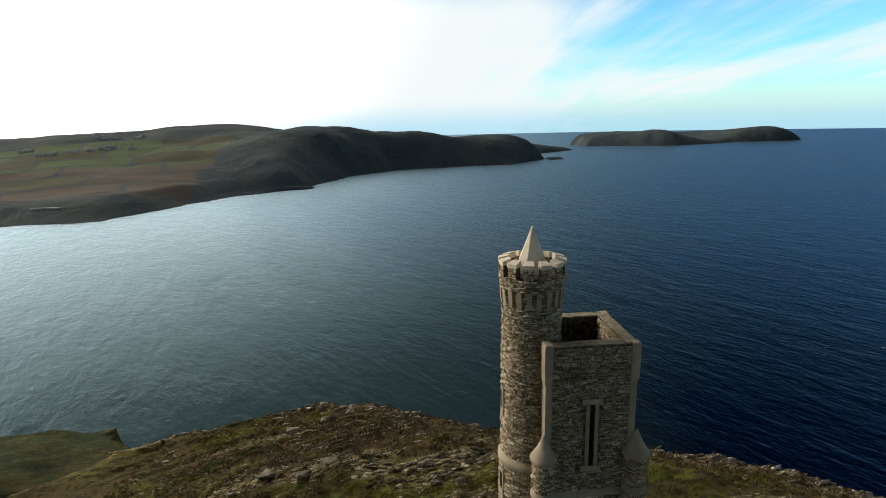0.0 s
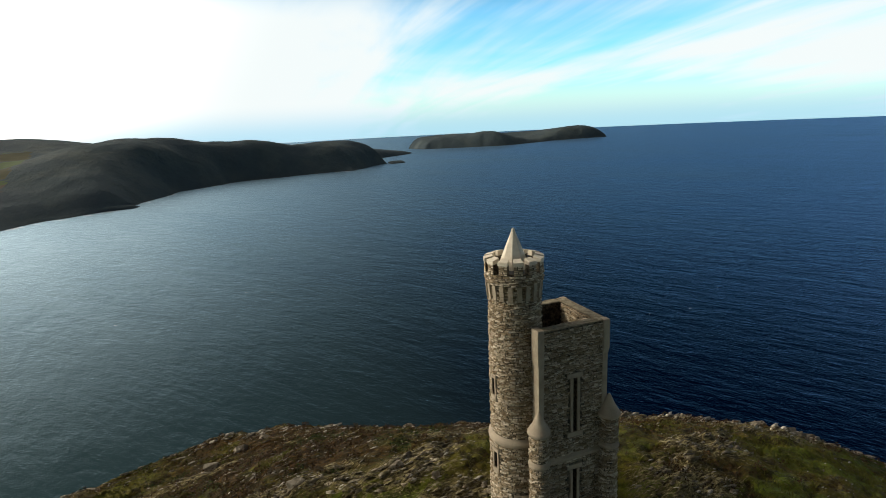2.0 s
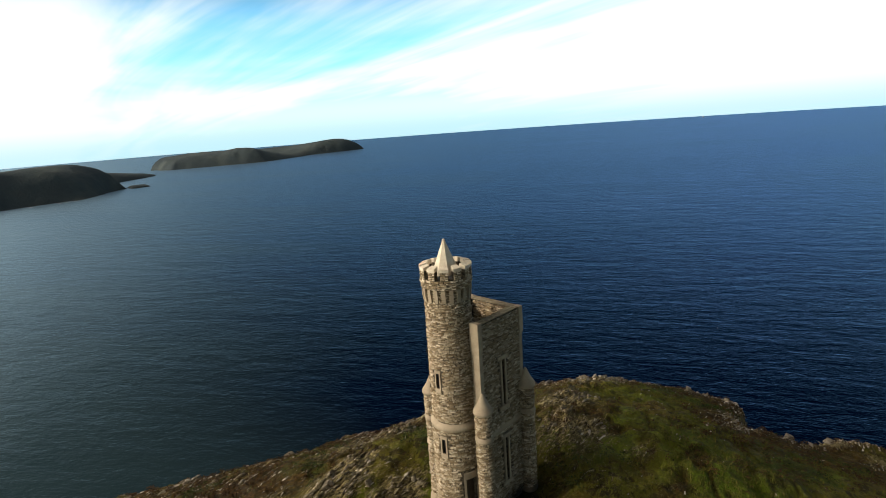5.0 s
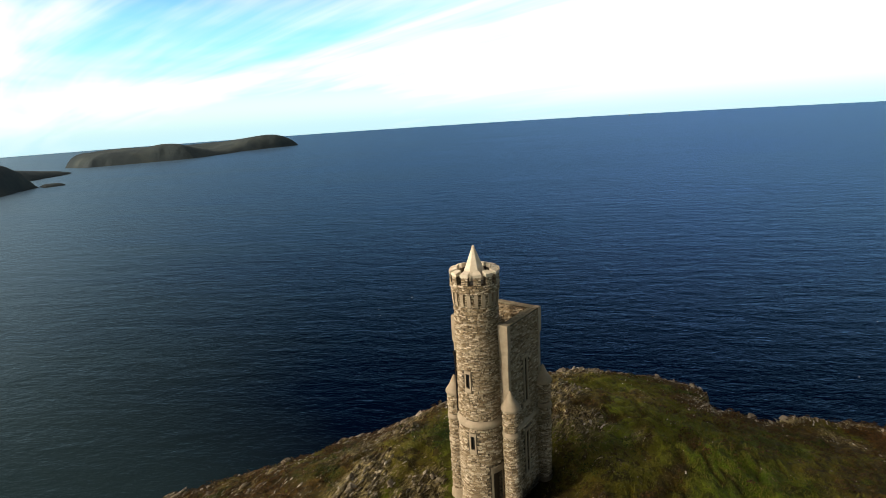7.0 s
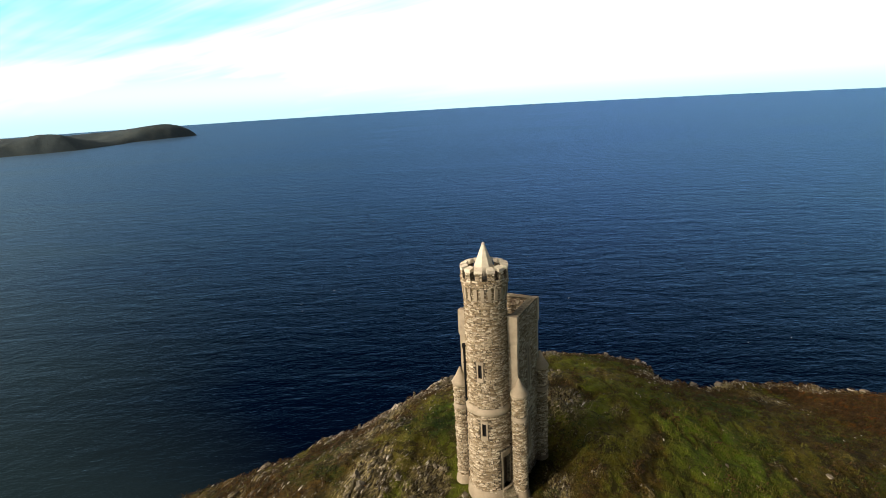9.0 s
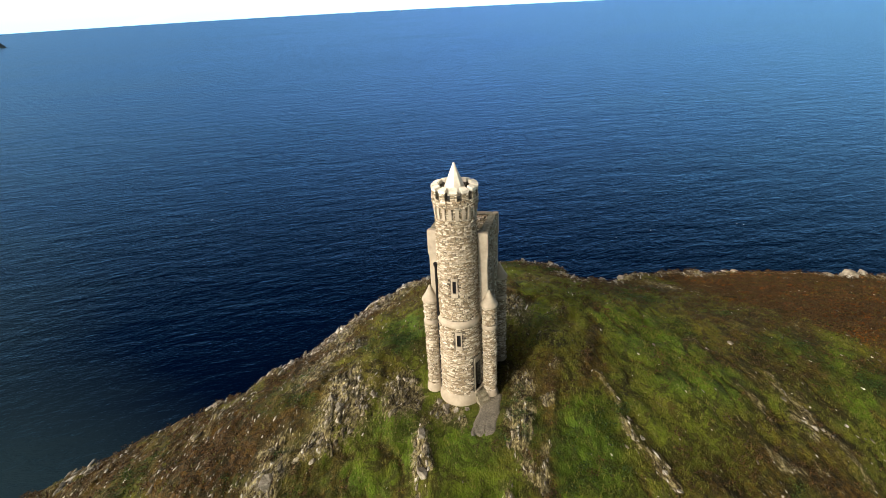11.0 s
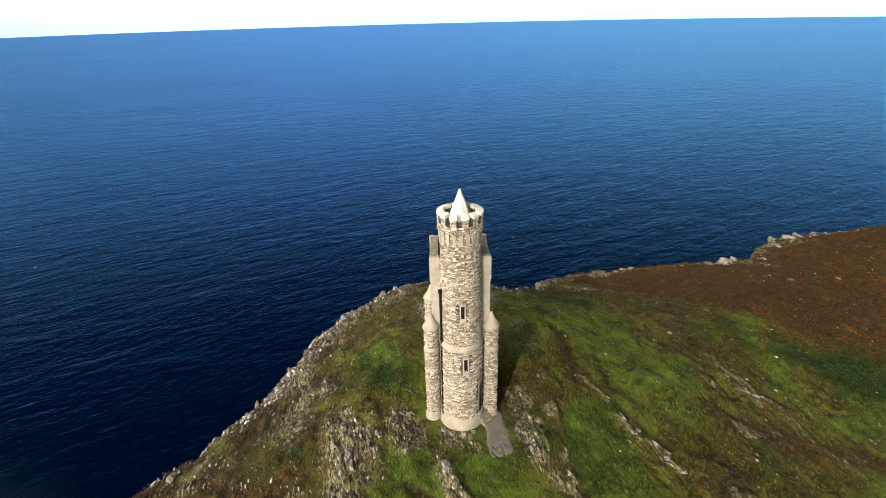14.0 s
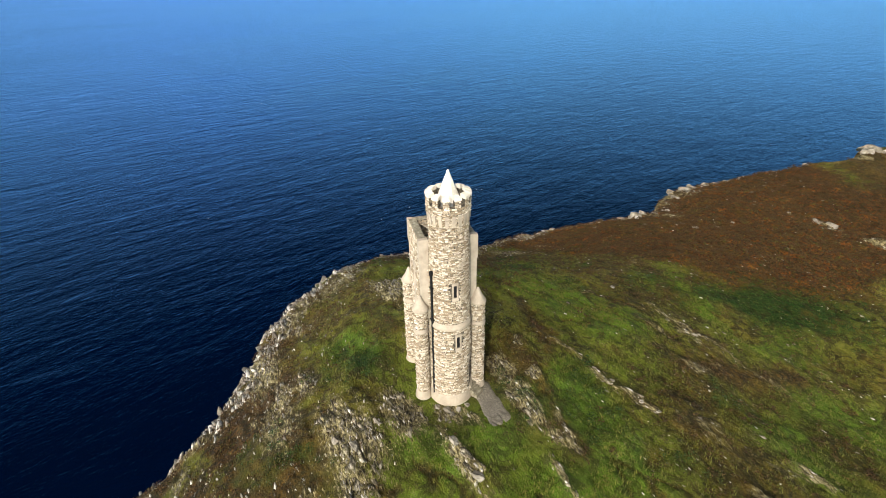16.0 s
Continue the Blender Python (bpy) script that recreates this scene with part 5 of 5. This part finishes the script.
X, Y, Z = spots(420000, -34, 52, -64, 48, lambda x, y, s, c: np.clip(c[0] - 0.30, 0, 1) * (0.18 + 0.02 * smooth(-6, -10, y)) * (s < 7) + 0.004 * (s < 0) + 0.35 * smooth(4, 11, x) * smooth(-1.6, 0.0, s) * (s < 2.5) * smooth(0.42, 0.56, fbm(x, y, 9, 3, 13)) + 0.07 * smooth(6, 11, y) * (x < 18) * (s < 0) * smooth(0.36, 0.52, fbm(x, y, 2.2, 3, 29)) + 0.015 * (s < 0) * smooth(0.5, 0.6, fbm(x, y, 4, 3, 43)), 90000)
size = np.clip(rng.lognormal(-2.10, 0.48, len(X)), 0.06, 0.5)
strew("rock_rubble", "pale grey lichened rock slabs breaking through turf", "rocks", rocks, X, Y, Z - size * 0.05, size, bed_angle(X, Y) + rng.normal(0, 0.22, len(X)), M_ROCK, 0.9, 1.0)

# thin fins of upturned strata in the outcrops and over the north-west slope
fins = [rock_template(k + 30, 8 + k % 4, 0.20, 0.24) for k in range(8)]
X, Y, Z = spots(260000, -34, 52, -64, 48, lambda x, y, s, c: (np.clip(c[0] - 0.36, 0, 1) * 0.34 + 0.025 * smooth(5, 10, y) * (x < 18) * smooth(0.36, 0.54, fbm(x, y, 3, 3, 33))) * (s < 1), 24000)
size = np.clip(rng.lognormal(-1.70, 0.50, len(X)), 0.08, 0.60)
strew("rock_fins", "thin upturned fins of pale weathered slate in the turf", "rocks", fins, X, Y, Z - size * 0.02, size, bed_angle(X, Y) + rng.normal(0, 0.16, len(X)), M_ROCK, 1.0, 0.6)

# bedrock that stands out of the turf in close, split slabs
beds = [rock_template(k + 60, 8 + k % 3, 0.34, 0.34) for k in range(10)]
X, Y, Z = spots(90000, -34, 46, -40, 22, lambda x, y, s, c: smooth(0.44, 0.64, c[0]) * 0.34 * (s < -0.5) * (0.12 + 0.88 * smooth(-8, -5.5, y)) * smooth(0.36, 0.50, fbm(x, y, 1.5, 3, 53)), 9000)
size = np.clip(rng.lognormal(-0.95, 0.42, len(X)), 0.16, 0.9)
strew("bedrock", "grey cracked bedrock with pale edges breaking through turf", "rocks", beds, X, Y, Z - size * 0.12, size, bed_angle(X, Y) + rng.normal(0, 0.20, len(X)), M_BEDROCK, 0.9, 0.7)

# broken blocks along the brow, thickest above the northern cliff
X, Y, Z = spots(240000, -34, 52, -64, 48, lambda x, y, s, c: smooth(-2.0, -0.4, s) * (s < 1.6) * (0.06 + 0.62 * smooth(0, 6, y) * smooth(3, 9, x) + 0.05 * smooth(20, 8, x) * smooth(8, 14, y) + 0.16 * smooth(0.5, 0.6, fbm(x, y, 8, 3, 37))) * smooth(0.36, 0.56, fbm(x, y, 2.0, 3, 39)), 16000)
size = np.clip(rng.lognormal(-1.28, 0.55, len(X)), 0.09, 0.85)
strew("cliff_edge_rocks", "pale grey broken rock along the cliff edge", "rocks", rocks + fins, X, Y, Z + size * 0.04, size, bed_angle(X, Y) + rng.normal(0, 0.35, len(X)), M_ROCK, 1.1, 1.0)

grass_t = [tuft_template(k, 7, 0.20, 0.16, 0.018) for k in range(6)]
X, Y, Z = spots(150000, -40, 50, -62, 44, lambda x, y, s, c: smooth(-40, -26, x) * np.clip(1 - 1.6 * c[0] - 0.8 * c[1] - c[2], 0, 1) * (s < 2) * (0.25 + 0.75 * smooth(0.42, 0.6, fbm(x, y, 2.5, 3, 17))), 42000)
strew("grass_tufts", "short green and straw-coloured tufts of coastal grass", "grass", grass_t, X, Y, Z, rng.uniform(0.6, 1.5, len(X)), rng.uniform(0, 6.3, len(X)), M_GRASS)

heath_t = [bush_template(k, 16, 0.24, 0.26, 0.11) for k in range(6)]
X, Y, Z = spots(130000, -40, 56, -90, 46, lambda x, y, s, c: smooth(-40, -26, x) * (0.25 + 0.75 * southern(x, y, fbm(x, y, 3.5, 4, 23))) * c[1] * (1 - 0.6 * c[0]) * (s < 3), 36000)
strew("heather", "low russet and brown heather clumps on the slope", "heather", heath_t, X, Y, Z, rng.uniform(0.6, 1.5, len(X)), rng.uniform(0, 6.3, len(X)), M_HEATH)

brack_t = [bush_template(k + 50, 30, 0.36, 0.40, 0.10) for k in range(5)]
X, Y, Z = spots(60000, -40, 50, -70, 44, lambda x, y, s, c: smooth(-40, -26, x) * c[2] * (s < 2), 12000)
strew("bracken", "dark green bracken fronds in a hollow", "bracken", brack_t, X, Y, Z, rng.uniform(0.6, 1.3, len(X)), rng.uniform(0, 6.3, len(X)), M_BRACK)


# larger rocks that stand alone
def boulder(x, y, length, seed, label, lift=0.08):
    r = random.Random(seed)
    bm = bmesh.new()
    for _ in range(15):
        p = [r.uniform(-1, 1) for _ in range(3)]
        q = max(abs(c) for c in p)
        round_off = 0.55 + 0.45 / math.sqrt(sum(c * c for c in p)) * q
        bm.verts.new((p[0] / q * 0.52 * round_off * length, p[1] / q * 0.36 * round_off * length, p[2] / q * 0.27 * round_off * length))
    out = bmesh.ops.convex_hull(bm, input=bm.verts[:])
    bmesh.ops.delete(bm, geom=list({e for e in out["geom_interior"] + out["geom_unused"] if isinstance(e, bmesh.types.BMVert)}), context="VERTS")
    bmesh.ops.dissolve_limit(bm, angle_limit=radians(14), verts=bm.verts[:], edges=bm.edges[:])
    bmesh.ops.bevel(bm, geom=bm.edges[:], offset=0.012 * length, segments=1, affect="EDGES")
    turn = Euler((r.uniform(0.15, 0.5), r.uniform(-0.2, 0.2), float(bed_angle(x, y)) + r.uniform(-0.4, 0.4))).to_matrix().to_4x4()
    bmesh.ops.transform(bm, matrix=turn, verts=bm.verts[:])
    bmesh.ops.recalc_face_normals(bm, faces=bm.faces[:])
    me = bm_mesh("rock", bm, M_BOULDER)
    ob = new("rock", me)
    ob.location = (x, y, z_at(x, y) + lift * length * 0.3)
    return tagged(ob, label, "rock", "loose rocks on the headland")


PALE, GREY = "pale grey angular rock half sunk in turf", "grey lichened slab of rock on the cliff edge"
ROCKS = [(-1.95, 0.75, 0.75, PALE), (-2.1, -0.05, 0.6, PALE), (-1.75, -0.75, 0.5, PALE), (-2.5, 0.5, 0.5, PALE), (-1.5, 1.35, 0.6, PALE), (-4.7, 7.5, 1.0, PALE), (-3.6, 8.6, 0.8, PALE), (-2.6, 5.8, 0.8, PALE), (-10.8, 9.6, 1.3, PALE), (-12.4, 9.0, 1.0, PALE),
         (-15.2, 10.6, 1.2, PALE), (-5.8, 1.3, 0.7, PALE), (-8.4, 0.5, 0.9, PALE), (-0.2, -11.6, 0.5, PALE), (-1.6, -12.4, 0.45, PALE), (-4.9, -14.4, 0.5, PALE), (4.6, -24.6, 0.7, PALE),
         (6.7, -23.0, 0.6, PALE), (12.3, -20.3, 0.5, PALE), (23.6, 12.0, 1.5, GREY), (26.3, 11.2, 1.8, GREY), (28.8, 8.6, 1.6, GREY), (31.0, 7.0, 1.5, GREY), (34.6, 4.6, 1.3, GREY), (37.6, 0.4, 1.3, GREY),
         (20.6, 14.4, 1.2, GREY), (16.8, 15.4, 1.2, GREY), (12.2, 16.6, 1.1, GREY), (6.8, 18.2, 1.0, GREY), (33.8, -10.4, 1.4, GREY), (38.4, -12.9, 1.3, GREY), (43.0, -17.0, 1.2, GREY), (42.6, -27.8, 1.4, GREY),
         (37.9, -36.8, 1.7, GREY), (37.2, -38.8, 1.9, GREY), (37.6, -40.2, 1.4, GREY), (42.2, -48.2, 2.0, GREY), (41.4, -49.8, 2.2, GREY), (42.0, -51.6, 1.9, GREY), (41.0, -53.4, 1.6, GREY), (39.6, -47.0, 1.5, GREY), (40.6, -55.0, 1.4, GREY), (41.2, -84.5, 4.2, GREY), (39.6, -87.5, 4.0, GREY), (21.0, -57, 1.6, PALE), (22.3, -56, 1.3, PALE), (27.2, -41.4, 0.9, PALE), (26.8, -46.8, 0.8, PALE), (39.8, -71.0, 3.2, GREY),
         (41.5, -74.0, 2.6, GREY), (-17.5, 29.5, 1.6, PALE), (-15.0, 35.5, 1.8, GREY), (-12.5, 37.5, 1.5, GREY), (-6.0, 31.5, 1.3, GREY), (0.4, 22.5, 1.1, GREY)]
for k, (x, y, length, label) in enumerate(ROCKS):
    boulder(x, y, length, 100 + k, label)
    if length > 1.55 and label == GREY:
        r = random.Random(700 + k)
        for n in range(3):
            boulder(x + r.uniform(-0.5, 0.4) * length, y + r.uniform(-0.6, 0.6) * length, length * r.uniform(0.3, 0.55), 900 + 3 * k + n, "grey broken block beside a cliff edge slab")


# ---------------------------------------------------------------- far side of the bay: farmsteads and a harbour wall
def coast_z(x, y):
    k = np.argmin((fx - x) ** 2 + (fy - y) ** 2)
    return float(fz[k])


def farmhouse(x, y, length, turn, label):
    h = thing("farmhouse", label, "house", "white houses across the bay", at=(x, y, coast_z(x, y) - 0.5))
    h.rotation_euler = (0, 0, turn)
    w, e = 7.0, 5.0
    part("wall", bm_mesh("wall", block(-length / 2, length / 2, -w / 2, w / 2, -1.5, e, 0.0), M_WHITE), h)
    a, b = length / 2 + 0.3, w / 2 + 0.4
    part("roof", mesh_of("roof", [(-a, -b, e - 0.2), (a, -b, e - 0.2), (a, b, e - 0.2), (-a, b, e - 0.2), (-a, 0, e + 2.2), (a, 0, e + 2.2)], [(3, 2, 1, 0), (0, 1, 5, 4), (2, 3, 4, 5), (1, 2, 5), (3, 0, 4)], [M_SLATE]), h, "grey slate roof")
    for k in (-1, 1):
        part("chimney", bm_mesh("chimney", block(k * (length / 2 - 0.9) - 0.5, k * (length / 2 - 0.9) + 0.5, -0.5, 0.5, e + 1.4, e + 3.4, 0.0), M_WHITE), h)
    for k in range(3):
        for z in (1.2, 3.4):
            part("window", bm_mesh("window", block(-length / 3 + k * length / 3 - 0.35, -length / 3 + k * length / 3 + 0.35, -w / 2 - 0.06, -w / 2 + 0.1, z, z + 0.9, 0.0), M_GLASS), h)
    return h


for x, y, l, a in ((-715, 1372, 20, 0.2), (-700, 1364, 14, 0.5), (-682, 1376, 16, 0.1), (-628, 1376, 20, -0.2), (-618, 1382, 12, 0.3), (-673, 1241, 16, 0.0), (-655, 1259, 14, 0.4), (-640, 1250, 12, 0.1), (-691, 1214, 14, 0.2), (-808, 1259, 18, -0.1),
                   (-745, 1196, 22, 0.3), (-724, 1198, 16, 0.0), (-817, 1250, 12, 0.2), (-637, 1268, 14, -0.2), (-592, 1259, 14, 0.1)):
    farmhouse(x, y, l, a, "white farmhouse with slate roof among fields")
wall_v = block(-515, -470, 768, 770, SEA + 8, SEA + 17, 0.0)
tagged(new("sea_wall", bm_mesh("sea_wall", wall_v, M_WHITE)), "long pale wall above the far shore", "wall", kind="structure")


# surf at the foot of the far cliffs and a few whitecaps on open water
def foam_patch(cx, cy, a, b, seed):
    n = 14
    r = random.Random(seed)
    pts = [(cx + a * math.cos(2 * math.pi * k / n) * r.uniform(0.5, 1.1), cy + b * math.sin(2 * math.pi * k / n) * r.uniform(0.4, 1.2), SEA + 0.05) for k in range(n)]
    return pts


fv, ff_ = [], []
caps = [(rng.uniform(-500, 1500), rng.uniform(150, 1500), rng.uniform(0.5, 1.6), rng.uniform(0.12, 0.35)) for _ in range(160)] + [(rng.uniform(180, 1600), rng.uniform(-900, 400), rng.uniform(0.5, 1.5), rng.uniform(0.12, 0.35)) for _ in range(220)]
for (ax, ay), (bx, by) in zip(SHORE[2:13], SHORE[3:14]):
    for _ in range(6):
        t = rng.uniform(0, 1)
        caps.append((ax + (bx - ax) * t, ay + (by - ay) * t - rng.uniform(4, 18), rng.uniform(4, 14), rng.uniform(0.8, 2.5)))
for k, (cx, cy, a, b) in enumerate(caps):
    o = len(fv)
    p = foam_patch(cx, cy, a, b, k)
    fv += p
    ff_.append(tuple(range(o, o + len(p))))
tagged(new("whitecaps", mesh_of("whitecaps", fv, ff_, [M_FOAM])), "scattered white wave crests on blue sea", "foam", kind="stuff")


# a white ship far out
def ship(x, y, turn):
    h = thing("ship", "small white ship far out on the open sea", "ship", at=(x, y, SEA))
    h.rotation_euler = (0, 0, turn)
    v = [(-15, -3, -1), (9, -3, -1), (15, 0, -1), (9, 3, -1), (-15, 3, -1), (-16, -3.6, 4), (10, -3.6, 4.4), (18, 0, 5), (10, 3.6, 4.4), (-16, 3.6, 4)]
    part("hull", mesh_of("hull", v, [(4, 3, 2, 1, 0), (5, 6, 7, 8, 9)] + [(k, (k + 1) % 5, 5 + (k + 1) % 5, 5 + k) for k in range(5)], [M_WHITE]), h)
    part("deckhouse", bm_mesh("deckhouse", block(-12, -3, -2.8, 2.8, 4, 9.5, 0.2), M_WHITE), h)
    part("bridge", bm_mesh("bridge", block(-9.5, -4, -2.4, 2.4, 9.5, 12.5, 0.2), M_WHITE), h)
    part("mast", mesh_of("mast", *lathe([(0.35, 4.4), (0.2, 14)], 8, (4, 0)), [M_WHITE]), h)


ship(4250, 1467, 0.5)
